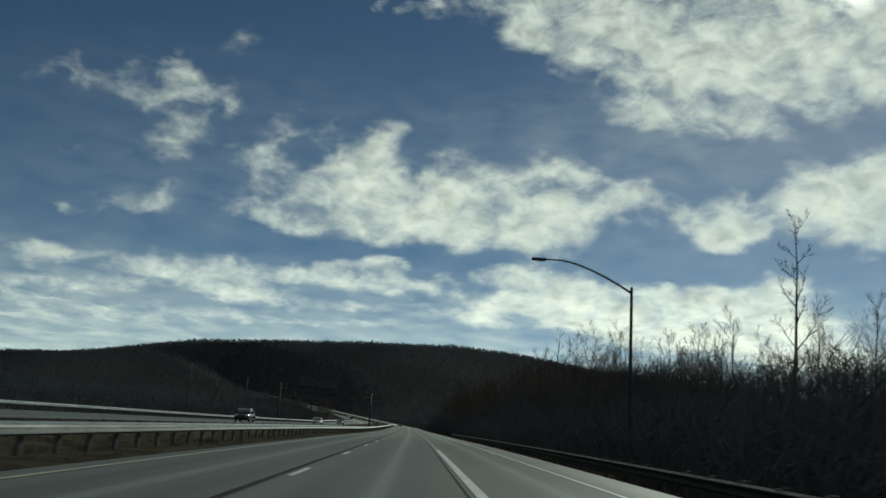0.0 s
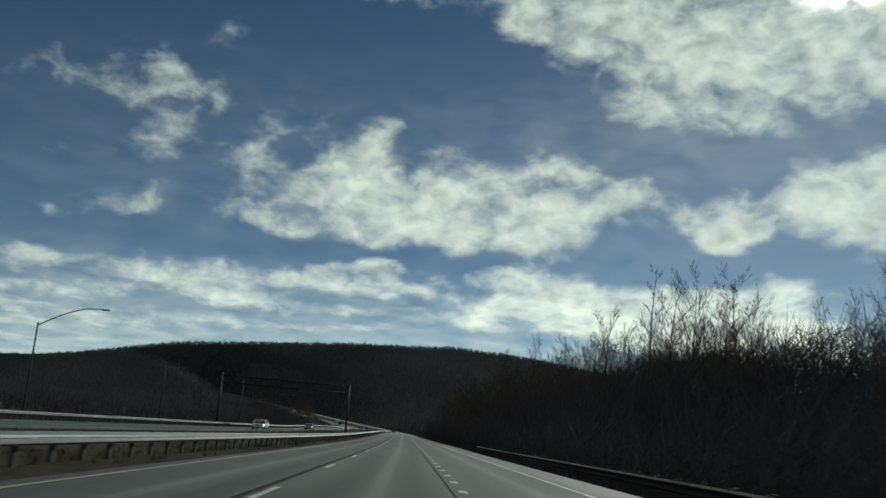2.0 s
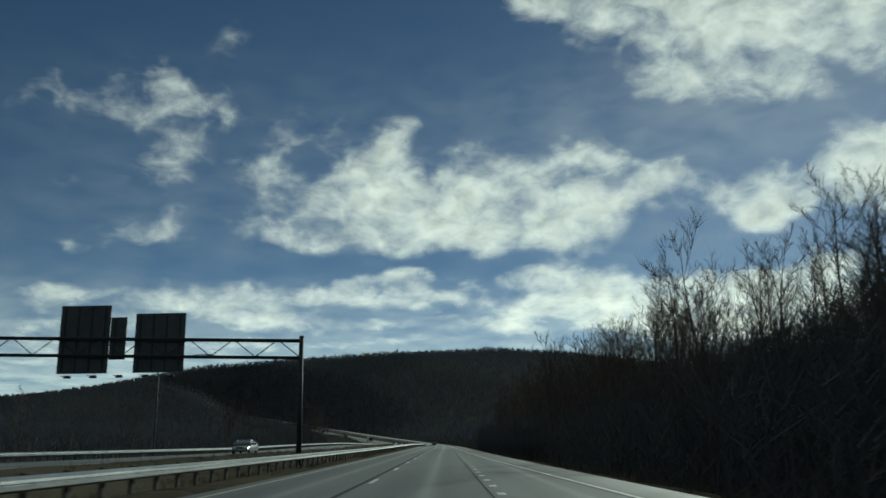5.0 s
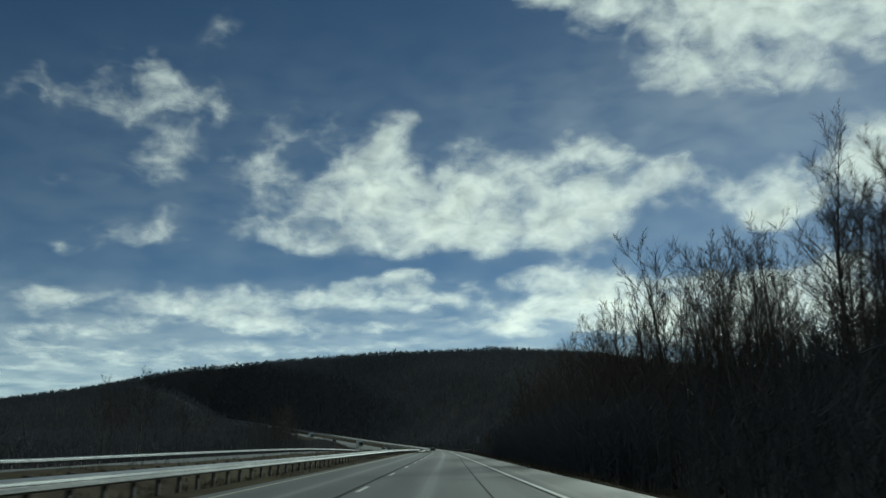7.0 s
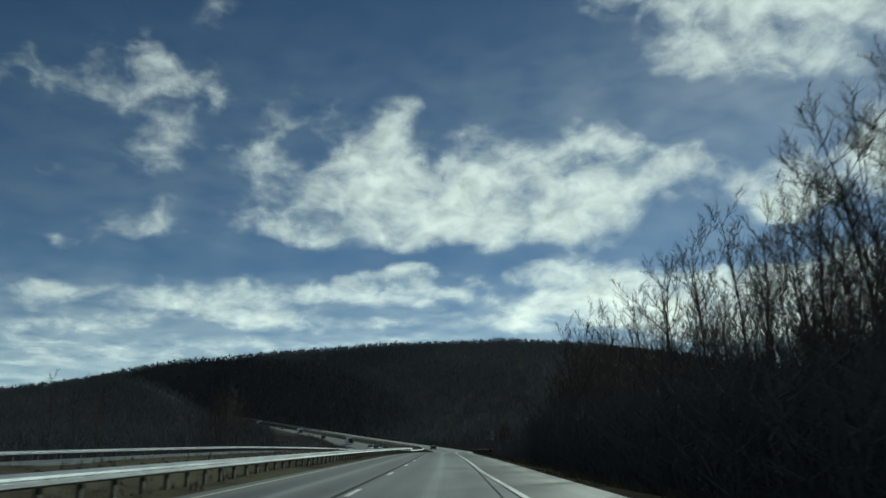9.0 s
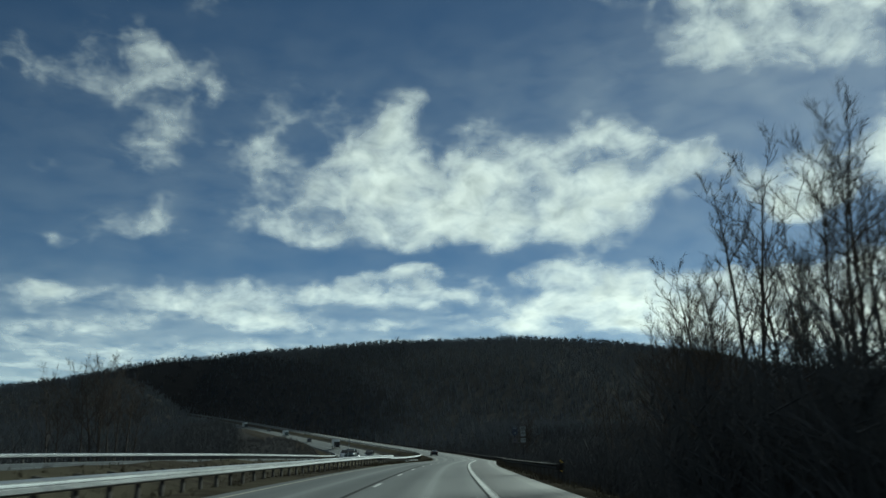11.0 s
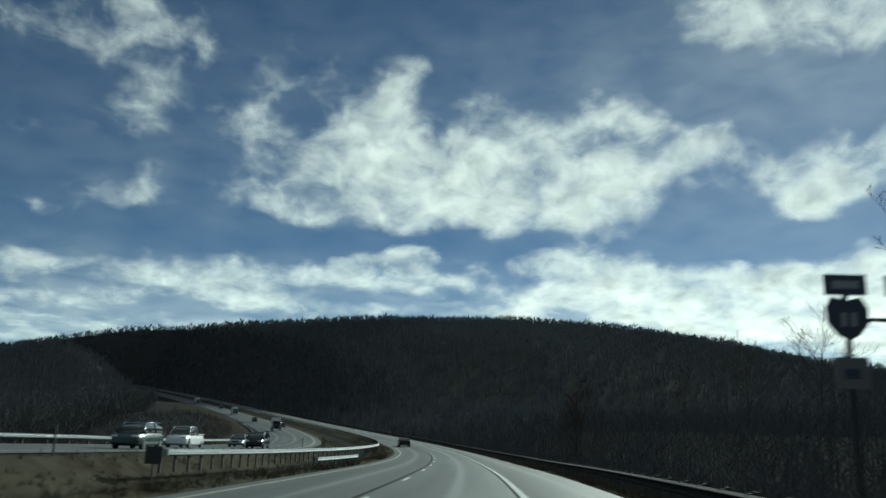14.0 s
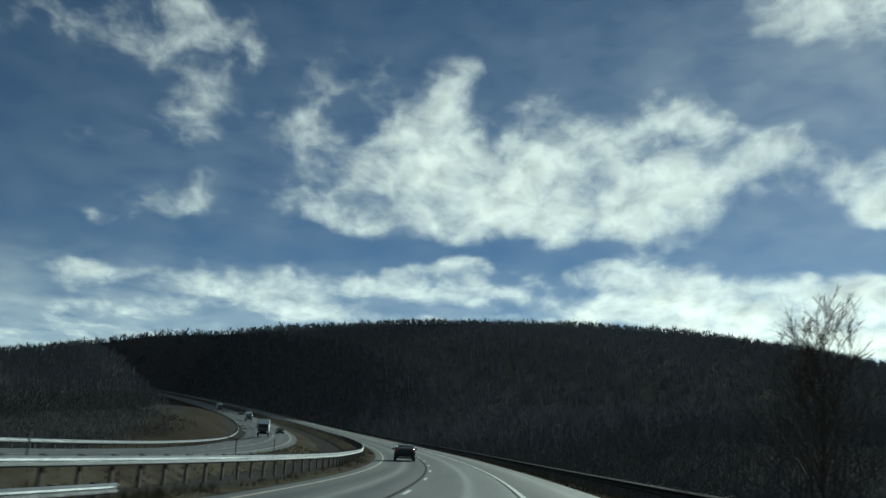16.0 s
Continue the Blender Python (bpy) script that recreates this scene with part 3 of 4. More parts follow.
def base_z(o):
    return float(np.interp(o, [-6.25, -5.6, -1.83, 1.83, 5.2], [0.0, 0.02, 0.06, 0.03, 0.0]))


tagged(line("edge_line", lambda s: -5.5, 0.14, -148, 1390, M_YELLOW), "worn pale yellow edge line")
tagged(line("edge_line", lambda s: edge_right(s) - 0.12, 0.15, -148, 1390, M_PAINT), "white edge line")
tagged(line("gore_line", lambda s: 1.83, 0.22, -148, 43, M_PAINT), "solid white line beside the entry lane")
line("lane_joint", lambda s: -2.08, 0.15, -148, 1390, M_TAR, 0.008)
line("lane_joint", lambda s: 1.58, 0.05, -148, 1390, M_TAR, 0.008)
for k in range(-10, 62):
    s = 18.3 + 12.19 * k
    line("lane_dash", lambda q: -1.83, 0.13, s - 1.5, s + 1.5, M_PAINT, 0.014, 1.5)
for k in range(52):
    s = 46 + 3.66 * k
    line("lane_dash", lambda q: 1.83, 0.2, s, s + 0.9, M_PAINT, 0.014, 0.9)
road_back = bpy.data.objects["road_oncoming"]


def line_back(name, o, s0, s1, material, ds=4):
    ob = strip(name, lambda s: [(o - 0.075, oncoming_z(s, o - 0.075) + 0.014), (o + 0.075, oncoming_z(s, o + 0.075) + 0.014)], s0, s1, ds, material)
    ob.parent = road_back


line_back("edge_line", -18.45, -148, 1390, M_YELLOW)
line_back("edge_line", -29.35, -148, 1390, M_PAINT)
for o in (-22.1, -25.75):
    for k in range(-4, 60):
        line_back("lane_dash", o, 8.5 + 12.19 * k, 11.5 + 12.19 * k, M_PAINT, 1.5)

# ---- guard rails ----
BEAM = [(0.0, 0.31), (0.09, 0.262), (0.09, 0.236), (0.0, 0.168), (0.0, 0.142), (0.09, 0.078), (0.09, 0.052), (0.0, 0.0)]


def rail_post(facing):
    bm = box_bm((-0.05, -0.085, -0.75), (0.05, 0.085, 0.36), 0.008)
    box_bm((0.05 if facing > 0 else -0.17, -0.07, 0.02), (0.17 if facing > 0 else -0.05, 0.07, 0.33), 0, bm)
    me = bpy.data.meshes.new("post")
    bm.to_mesh(me)
    bm.free()
    me.materials.append(M_POST)
    return me


POST = {1: rail_post(1), -1: rail_post(-1)}


def guardrail(o_of, z_of, s0, s1, facing, label, material=M_GALV, posts_to=None, spacing=1.905, ends=True):
    """A steel rail along the road: o_of, z_of give its offset and its lower edge; facing +1 turns it to the right."""
    rail = tagged(new("guardrail"), label, "guard rail", "guard rails along the road")
    rail.location = at(s0, o_of(s0), z_of(s0) - 0.45)
    inv = Matrix.Translation(-rail.location)
    stations = np.arange(s0, s1 + 0.01, 2.0)
    verts, faces = [], []
    n = len(BEAM)
    for s in stations:
        for side in (0, 1):
            for d, z in BEAM:
                verts.append(inv @ at(s, o_of(s) + facing * (0.17 + d - 0.012 * side), z_of(s) + z))
    for i in range(len(stations) - 1):
        a = i * 2 * n
        b = a + 2 * n
        for k in range(n - 1):
            faces.append((a + k, a + k + 1, b + k + 1, b + k))
            faces.append((a + n + k + 1, a + n + k, b + n + k, b + n + k + 1))
        faces.append((a, b, b + n, a + n))
        faces.append((a + n - 1, a + 2 * n - 1, b + 2 * n - 1, b + n - 1))
    part_of("beam", mesh("beam", verts, faces, material), rail)
    count = int((s1 - s0) / spacing)
    rest = []
    for k in range(count + 1):
        s = s0 + k * spacing
        m = inv @ Matrix.Translation(at(s, o_of(s), z_of(s))) @ pose(0, 0, 0, 0, 0, heading(s))
        if posts_to is not None and s > posts_to:
            for q in (box_mesh((-0.05, -0.085, -0.75), (0.05, 0.085, 0.3)),):
                rest.append(([m @ Vector(v) for v in q[0]], q[1]))
        else:
            ob = part_of("post", POST[facing], rail)
            ob.matrix_local = m
    if rest:
        tagged(part_of("post_row", mesh("post_row", *joined(rest), M_POST), rail), kind="stuff")
    if ends:
        bm = bmesh.new()
        bmesh.ops.create_cone(bm, cap_ends=True, segments=12, radius1=0.17, radius2=0.17, depth=0.31)
        end = part("end_piece", bm, material, rail)
        end.matrix_local = inv @ Matrix.Translation(at(s0 - 0.05, o_of(s0) + facing * 0.2, z_of(s0) + 0.155)) @ pose(0, 0, 0, 0, 0, heading(s0))
    return rail


def box_mesh(lo, hi):
    v = [(x, y, z) for x in (lo[0], hi[0]) for y in (lo[1], hi[1]) for z in (lo[2], hi[2])]
    return v, [(0, 1, 3, 2), (4, 6, 7, 5), (0, 4, 5, 1), (2, 3, 7, 6), (0, 2, 6, 4), (1, 5, 7, 3)]


guardrail(lambda s: -7.8, lambda s: float(np.interp(s, [400, 442], [0.44, 0.6])), -60, 454, 1, "long galvanised steel guard rail on posts beside the median")
rejoin = lambda s: float(np.interp(s, [490, 525, 545, 575, 600, 900], [-13.6, -13.0, -11.2, -8.5, -7.8, -7.6]))
guardrail(rejoin, lambda s: float(np.interp(s, [490, 540, 580], [0.48, 0.44, 0.46])), 490, 900, 1, "curved galvanised steel guard rail bending with the median", posts_to=700)
guardrail(lambda s: float(np.interp(s, [522, 542], [-11.8, -9.7])), lambda s: -0.22, 522, 541, 1, "short low galvanised guard rail on the median slope")
guardrail(lambda s: 7.8, lambda s: 0.13, -60, 148, -1, "dark weathered guard rail below the entry lane", M_RUST)
guardrail(lambda s: float(np.interp(s, [398, 440, 490, 530, 575, 900], [6.3, 5.2, 6.3, 6.9, 6.5, 6.0])), lambda s: 0.14, 398, 900, -1, "dark weathered guard rail along the outer shoulder", M_RUST, posts_to=640)
guardrail(lambda s: -31.0, lambda s: 0.40 - SUNK(s), -60, 1000, 1, "galvanised guard rail beyond the oncoming lanes", posts_to=-100, spacing=3.81, ends=False)


# ---- street lamps ----
def street_lamp(x, y, z, height, reach, turn, label):
    """A tapered pole with a rising curved arm and a flat lamp head; the arm points to +x before the turn."""
    lamp = tagged(new("street_lamp"), label, "street lamp", "street lamps by the road")
    lamp.matrix_world = pose(x, y, z, 0, 0, turn)
    part_of("pole", mesh("pole", *tube([(0, 0, -1), (0, 0, 0), (0, 0, height * 0.5), (0, 0, height + 0.25)], [0.14, 0.13, 0.11, 0.085], 12), M_DARKSTEEL, True), lamp)
    bm = bmesh.new()
    bmesh.ops.create_cone(bm, cap_ends=True, segments=10, radius1=0.11, radius2=0.05, depth=0.16, matrix=Matrix.Translation((0, 0, height + 0.3)))
    part("cap", bm, M_DARKSTEEL, lamp)
    rise = reach * 0.32
    pts = [(reach * t, 0, height + rise * (1 - (1 - min(t / 0.8, 1)) ** 1.5)) for t in (0, 0.15, 0.3, 0.45, 0.6, 0.7, 0.8, 0.9, 1.0)]
    part_of("arm", mesh("arm", *tube(pts, [0.085, 0.07, 0.066, 0.062, 0.058, 0.054, 0.05, 0.048, 0.046], 8), M_DARKSTEEL, True), lamp)
    bm = box_bm((reach - 0.1, -0.14, height + rise - 0.1), (reach + 0.75, 0.14, height + rise + 0.06), 0.045)
    head = part("lamp_head", bm, M_DARKSTEEL, lamp)
    part("diffuser", box_bm((reach + 0.05, -0.1, height + rise - 0.115), (reach + 0.65, 0.1, height + rise - 0.09), 0.01), M_LENS, head)
    return lamp


street_lamp(13.1, 48.5, -1.5, 11.4, 5.4, 180, "dark steel street lamp with a rising curved arm beside the woods")
for s, o, h in ((161, -43, 12.0), (207, -41, 11.9), (286, -43, 13.6)):
    p = at(s, o)
    street_lamp(p.x, p.y, p.z - 1.2, h, 7.2, 0, "dark steel street lamp with a long arm over the oncoming lanes")


# ---- sign gantry over the oncoming lanes ----
def gantry():
    g = tagged(new("sign_gantry"), "dark steel truss gantry carrying sign panels over the oncoming lanes", "sign gantry")
    g.matrix_world = pose(-11.8, 226.5, -0.5, 0, 0, 0) @ Matrix.Scale(0.905, 4)
    part_of("post", mesh("post", *tube([(0, 0, -0.5), (0, 0, 11.0)], [0.24, 0.2], 12), M_DARKSTEEL, True), g)
    part_of("post", mesh("post", *tube([(-27.4, 0, -1.2), (-27.4, 0, 11.9)], [0.24, 0.2], 12), M_DARKSTEEL, True), g)
    part("cap", box_bm((-0.16, -0.2, 10.95), (0.2, 0.2, 11.15), 0.03), M_ALU, g)
    for z in (9.9, 11.4):
        for y in (-0.6, 0.6):
            part_of("chord", mesh("chord", *tube([(-27.4, y, z), (0, y, z - 0.7)], [0.09, 0.09], 8), M_DARKSTEEL, True), g)
    for k in range(14):
        x0, x1 = -27.4 + 27.4 * k / 14, -27.4 + 27.4 * (k + 1) / 14
        up = k % 2
        z = lambda x: -0.7 * (x + 27.4) / 27.4
        part_of("brace", mesh("brace", *tube([(x0, -0.6, (11.4 if up else 9.9) + z(x0)), (x1, -0.6, (9.9 if up else 11.4) + z(x1))], [0.045, 0.045], 6), M_DARKSTEEL), g)
    for n, (x0, x1, z0, z1) in enumerate(((-21.9, -17.4, 8.2, 14.3), (-17.35, -15.9, 9.4, 13.2), (-15.1, -10.6, 8.2, 13.5))):
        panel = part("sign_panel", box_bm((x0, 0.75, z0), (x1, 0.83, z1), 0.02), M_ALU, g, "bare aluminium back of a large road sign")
        for x in np.arange(x0 + 0.4, x1 - 0.1, 1.2):
            part("stiffener", box_bm((x, 0.66, z0 + 0.1), (x + 0.08, 0.75, z1 - 0.1)), M_DARKSTEEL, panel)
    for k in range(5):
        x = -21.5 + 2.35 * k
        part("light_arm", box_bm((x - 0.03, 0.8, 8.0), (x + 0.03, 2.0, 8.06)), M_DARKSTEEL, g)
        part("sign_light", box_bm((x - 0.3, 1.9, 7.9), (x + 0.3, 2.2, 8.15), 0.05), M_ALU, g)


gantry()


# ---- route signs ----
def route_signs():
    p = at(467, 7.9)
    z0 = p.z - 0.6
    g = tagged(new("route_sign"), "route marker signs on twin posts behind the guard rail", "road sign")
    g.matrix_world = pose(p.x - 0.75, p.y, z0, 0, 0, 0)
    for x in (0.0, 1.1):
        part("post", box_bm((x - 0.04, 0.03, -1.0), (x + 0.04, 0.09, 4.7), 0.006), M_DARKSTEEL, g)
    part("crossbar", box_bm((-0.2, 0.03, 4.15), (1.3, 0.06, 4.22)), M_DARKSTEEL, g)

    def panel(x0, x1, z0, z1, face, name="sign_panel", rounding=0.05):
        ob = part(name, box_bm((x0, 0.0, z0), (x1, 0.02, z1), 0), face, g)
        return ob

    def lettering(words, x, z, size, parent):
        """Plain black characters lying 4 mm before a panel."""
        curve = bpy.data.curves.new("characters", "FONT")
        curve.body, curve.size, curve.align_x, curve.align_y, curve.extrude = words, size, "CENTER", "CENTER", 0.001
        source = new("characters", curve)
        me = bpy.data.meshes.new_from_object(source)
        bpy.data.objects.remove(source)
        me.materials.clear()
        me.materials.append(M_BLACK)
        ob = part_of("characters", me, parent)
        ob.matrix_local = pose(x, -0.004, z, 90, 0, 0)

    for x, face in ((0.0, M_SIGNBLUE), (1.1, M_DULL)):
        plate = panel(x - 0.38, x + 0.38, 4.62, 5.0, face)
        part("bar", box_bm((x - 0.24, -0.006, 4.74), (x + 0.24, -0.002, 4.88)), M_DULL if x == 0 else M_BLACK, plate)
    low = panel(-0.3, 0.3, 2.95, 3.5, M_PINKISH)
    part("bar", box_bm((-0.14, -0.006, 3.12), (0.14, -0.002, 3.3)), M_SIGNBLUE, low)
    other = panel(0.76, 1.44, 2.95, 3.5, M_DULL)
    lettering("219", 1.1, 3.22, 0.4, other)
    # shield and square markers with plain bars for their numbers
    bm = bmesh.new()
    outline = [(-0.26, 0.38), (-0.38, 0.18), (-0.36, -0.1), (-0.2, -0.3), (0, -0.4), (0.2, -0.3), (0.36, -0.1), (0.38, 0.18), (0.26, 0.38), (0, 0.32)]
    front = [bm.verts.new((x, 0.0, z + 4.2)) for x, z in outline]
    face = bm.faces.new(front)
    made = bmesh.ops.extrude_face_region(bm, geom=[face])["geom"]
    bmesh.ops.translate(bm, vec=(0, 0.02, 0), verts=[v for v in made if isinstance(v, bmesh.types.BMVert)])
    bmesh.ops.recalc_face_normals(bm, faces=bm.faces)
    shield = part("shield", bm, M_SIGNBLUE, g)
    for x in (-0.12, 0.06):
        part("bar", box_bm((x, -0.006, 4.05), (x + 0.09, -0.002, 4.3)), M_DULL, shield)
    square = part("marker", box_bm((0.78, 0.0, 3.75), (1.42, 0.02, 4.5), 0), M_DULL, g)
    lettering("40", 1.1, 4.12, 0.5, square)


route_signs()


def marker_post(s, o, z, height, label, plate=None):
    p = at(s, o, z)
    g = tagged(new("marker_post"), label, "marker post", "marker posts on the median")
    g.matrix_world = pose(p.x, p.y, p.z, 0, 0, heading(s))
    part("post", box_bm((-0.035, -0.035, -0.6), (0.035, 0.035, height), 0.01), M_DARKSTEEL, g)
    if plate:
        part("plate", box_bm((-plate / 2, -0.05, height - plate), (plate / 2, -0.036, height), 0.005), M_BLACK, g)
    return g


marker_post(489, -13.55, -0.6, 1.5, "short post with a dark plate at the rail's end", 0.75)
pole = marker_post(465, -15.0, -0.9, 4.4, "thin leaning grey steel pole on the median")
pole.children[0].data.materials[0] = M_GALV
pole.matrix_world = pole.matrix_world @ pose(0, 0, 0, 0, 5, 0)
for s in (474, 479, 486, 548, 582, 604):
    marker_post(s, -16.6, RAISED(s) - 0.15, 1.35, "thin dark delineator post on the median edge", 0.12)
p = at(400, 6.4)
g = tagged(new("hazard_marker"), "striped hazard plate at the start of the rail", "hazard marker")
g.matrix_world = pose(p.x, p.y - 0.6, p.z - 0.3, 0, 0, 0)
part("post", box_bm((-0.03, 0, -0.5), (0.03, 0.05, 0.9)), M_DARKSTEEL, g)
plate = part("plate", box_bm((-0.15, -0.02, 0.25), (0.15, 0.0, 0.95), 0.004), M_BLACK, g)
for k in range(4):
    bm = box_bm((-0.16, -0.028, -0.035), (0.16, -0.022, 0.035))
    bmesh.ops.transform(bm, matrix=pose(0, 0, 0.35 + 0.16 * k, 0, 40, 0) @ Matrix.Diagonal((0.8, 1, 1, 1)), verts=bm.verts)
    part("stripe", bm, M_HAZARD, plate)


# ---- vehicles ----
def loft(rows):
    """A closed body from cross rings of equal length, with end caps."""
    n = len(rows[0])
    verts = [v for r in rows for v in r]
    faces = []
    for i in range(len(rows) - 1):
        for k in range(n):
            a, b = i * n + k, i * n + (k + 1) % n
            faces.append((a, b, b + n, a + n))
    faces += [tuple(range(n))[::-1], tuple(range((len(rows) - 1) * n, len(rows) * n))]
    return verts, faces


def ring(y, w, z0, z1, tuck=0.9, waist=0.55):
    """A rounded cross ring at y: half width w, from z0 to z1."""
    zm = z0 + (z1 - z0) * waist
    half = [(w * 0.55, z0), (w * 0.92, z0 + 0.03), (w, z0 + 0.16), (w * 1.0, zm), (w * tuck, z1 - 0.05), (w * (tuck - 0.08), z1)]
    return [(x, y, z) for x, z in half] + [(-x, y, z) for x, z in half[::-1]]


def wheel(car, x, y, r, w=0.22):
    bm = bmesh.new()
    bmesh.ops.create_cone(bm, cap_ends=True, segments=24, radius1=r, radius2=r, depth=w, matrix=pose(x, y, r, 0, 90, 0))
    bmesh.ops.bevel(bm, geom=[e for e in bm.edges if abs((e.verts[0].co - e.verts[1].co).x) < 1e-4], offset=0.03, segments=2, affect="EDGES")
    t = part("wheel", bm, M_TYRE, car)
    bm = bmesh.new()
    out = w / 2 + 0.005
    bmesh.ops.create_cone(bm, cap_ends=True, segments=20, radius1=r * 0.66, radius2=r * 0.6, depth=0.03, matrix=pose(x + math.copysign(out, x), y, r, 0, 90 if x > 0 else -90, 0))
    part("rim", bm, M_BLACK, t)
    for k in range(5):
        bm = box_bm((-0.012, -0.025, r * 0.1), (0.012, 0.025, r * 0.57))
        bmesh.ops.transform(bm, matrix=pose(x + math.copysign(out + 0.018, x), y, r, 72 * k, 0, 0), verts=bm.verts)
        part("spoke", bm, M_RIM, t)


def vehicle(kind, paint, s, o, turn, label):
    """A road vehicle facing +y before the turn; its shape follows its kind."""
    spec = {"sedan": (4.8, 1.84, 1.44, 0.93), "suv": (4.7, 1.88, 1.72, 1.05), "pickup": (5.6, 1.98, 1.86, 1.12), "truck": (9.5, 2.4, 3.6, 1.3)}[kind]
    length, width, height, belt = spec
    L, w = length / 2, width / 2
    car = tagged(new({"sedan": "car", "suv": "car", "pickup": "pickup", "truck": "truck"}[kind]), label, {"sedan": "car", "suv": "car"}.get(kind, kind), "vehicles on the road")
    p = at(s, o)
    car.matrix_world = pose(p.x, p.y, p.z + (0.05 if o > -10 else oncoming_z(s, o) + 0.01), 0, 0, heading(s) + turn)
    color = M_PAINTS[paint]
    r = 0.33 if kind in ("sedan", "suv") else 0.4 if kind == "pickup" else 0.48
    if kind == "truck":
        rows = [ring(-L, w * 0.98, 0.9, height, 0.99), ring(L - 2.6, w * 0.98, 0.9, height, 0.99)]
        part_of("cargo_box", mesh("cargo_box", *loft(rows), M_WHITE), car)
        rows = [ring(L - 2.5, w * 0.94, 0.5, 2.6, 0.95), ring(L - 1.0, w * 0.94, 0.5, 2.55, 0.93), ring(L - 0.7, w * 0.92, 0.5, 1.6, 0.93), ring(L, w * 0.86, 0.5, 1.4, 0.9)]
        part_of("cab", mesh("cab", *loft(rows), color, True), car)
        part("windscreen", box_bm((-w * 0.8, L - 0.85, 1.65), (w * 0.8, L - 0.78, 2.4)), M_GLASS, car)
        for x in (-w * 0.7, w * 0.7):
            part("headlight", box_bm((x - 0.18, L - 0.03, 0.8), (x + 0.18, L + 0.03, 1.05), 0.02), M_LENS, car)
    else:
        tail_z, nose_z = {"sedan": (belt + 0.13, belt - 0.14), "suv": (belt + 0.05, belt - 0.08), "pickup": (belt, belt - 0.06)}[kind]
        rows = [ring(-L, w * 0.78, 0.42, tail_z - 0.22), ring(-L + 0.05, w * 0.88, 0.34, tail_z - 0.08), ring(-L + 0.16, w * 0.95, 0.28, tail_z - 0.01), ring(-L + 0.6, w, 0.2, tail_z),
                ring(-0.9, w, 0.18, belt + 0.03), ring(0.9, w, 0.18, belt), ring(L - 1.1, w * 0.99, 0.19, nose_z + 0.04), ring(L - 0.45, w * 0.95, 0.22, nose_z - 0.05), ring(L - 0.12, w * 0.86, 0.27, nose_z - 0.17), ring(L, w * 0.72, 0.36, nose_z - 0.3)]
        part_of("body", mesh("body", *loft(rows), color, True), car)
        y0, y1, y2, y3 = {"sedan": (-L + 0.42, -L + 1.5, 0.35, 1.3), "suv": (-L + 0.1, -L + 0.5, 0.5, 1.35), "pickup": (-0.8, -0.6, 0.9, 1.6)}[kind]
        tw = w * 0.72
        base = belt - 0.06

        def hoop(y, share):
            """A cross hoop of the cabin: share 0 at the waist, 1 at the roof."""
            top = base + 0.04 + (height - 0.03 - base - 0.04) * share
            half = [(w * 0.93, base), (w * 0.93 + (tw - w * 0.93) * 0.45 * share, base + (top - base) * 0.5), (w * 0.9 + (tw - w * 0.9) * share, top - 0.05 * share), (w * 0.8 + (tw * 0.82 - w * 0.8) * share, top)]
            return [(x, y, z) for x, z in half] + [(-x, y, z) for x, z in half[::-1]]

        arc = [(0, 0), (0.3, 0.5), (0.62, 0.82), (1, 0.97)]
        hoops = [hoop(y0 + (y1 - y0) * a, b) for a, b in arc] + [hoop((y1 + y2) / 2, 1.0)] + [hoop(y3 + (y2 - y3) * a, b) for a, b in arc[::-1]]
        part_of("greenhouse", mesh("greenhouse", *loft(hoops), M_GLASS, True), car, "dark tinted windows")
        crown = [[(x * 1.012, y, z + 0.012) for x, y, z in h[2:6]] + [(x * 0.95, y, z - 0.02) for x, y, z in h[2:6][::-1]] for h in hoops[3:6]]
        part_of("roof", mesh("roof", *loft(crown), color, True), car)
        for x in (0, 1):
            for run in (hoops[:4], hoops[5:][::-1]):
                pts = [Vector(h[2] if x else h[5]) for h in run]
                part_of("pillar", mesh("pillar", *tube(pts, [0.06, 0.055, 0.05, 0.05], 6), color, True), car)
            q = hoops[4]
            part_of("pillar", mesh("pillar", *tube([q[k] for k in ((0, 1, 2) if x else (7, 6, 5))], [0.045, 0.04, 0.04], 6), color), car)
        if kind == "pickup":
            part("bed_rim", box_bm((-w, -L + 0.1, belt), (w, -0.8, belt + 0.07), 0.02), color, car)
            part("bed_floor", box_bm((-w + 0.12, -L + 0.2, belt + 0.06), (w - 0.12, -0.9, belt + 0.08)), M_BLACK, car)
        for x in (-1, 1):
            part("tail_light", box_bm((x * w * 0.74 - 0.2, -L + 0.01, tail_z - 0.25), (x * w * 0.74 + 0.2, -L + 0.2, tail_z - 0.1), 0.04), M_TAIL, car)
            part("headlight", box_bm((x * w * 0.66 - 0.18, L - 0.14, nose_z - 0.26), (x * w * 0.66 + 0.18, L - 0.03, nose_z - 0.13), 0.03), M_LENS, car)
            part("mirror", box_bm((x * (w + 0.08) - 0.1, 0.75, belt), (x * (w + 0.08) + 0.1, 0.87, belt + 0.15), 0.03), color, car)
            part("door_handle", box_bm((x * w - 0.015, -0.35, belt - 0.15), (x * w + 0.015, -0.15, belt - 0.12), 0.005), M_CHROME, car)
        part("bumper", box_bm((-w * 0.84, -L - 0.04, 0.36), (w * 0.84, -L + 0.1, 0.56), 0.04), color, car)
        part("bumper", box_bm((-w * 0.78, L - 0.12, 0.34), (w * 0.78, L + 0.03, 0.52), 0.04), color, car)
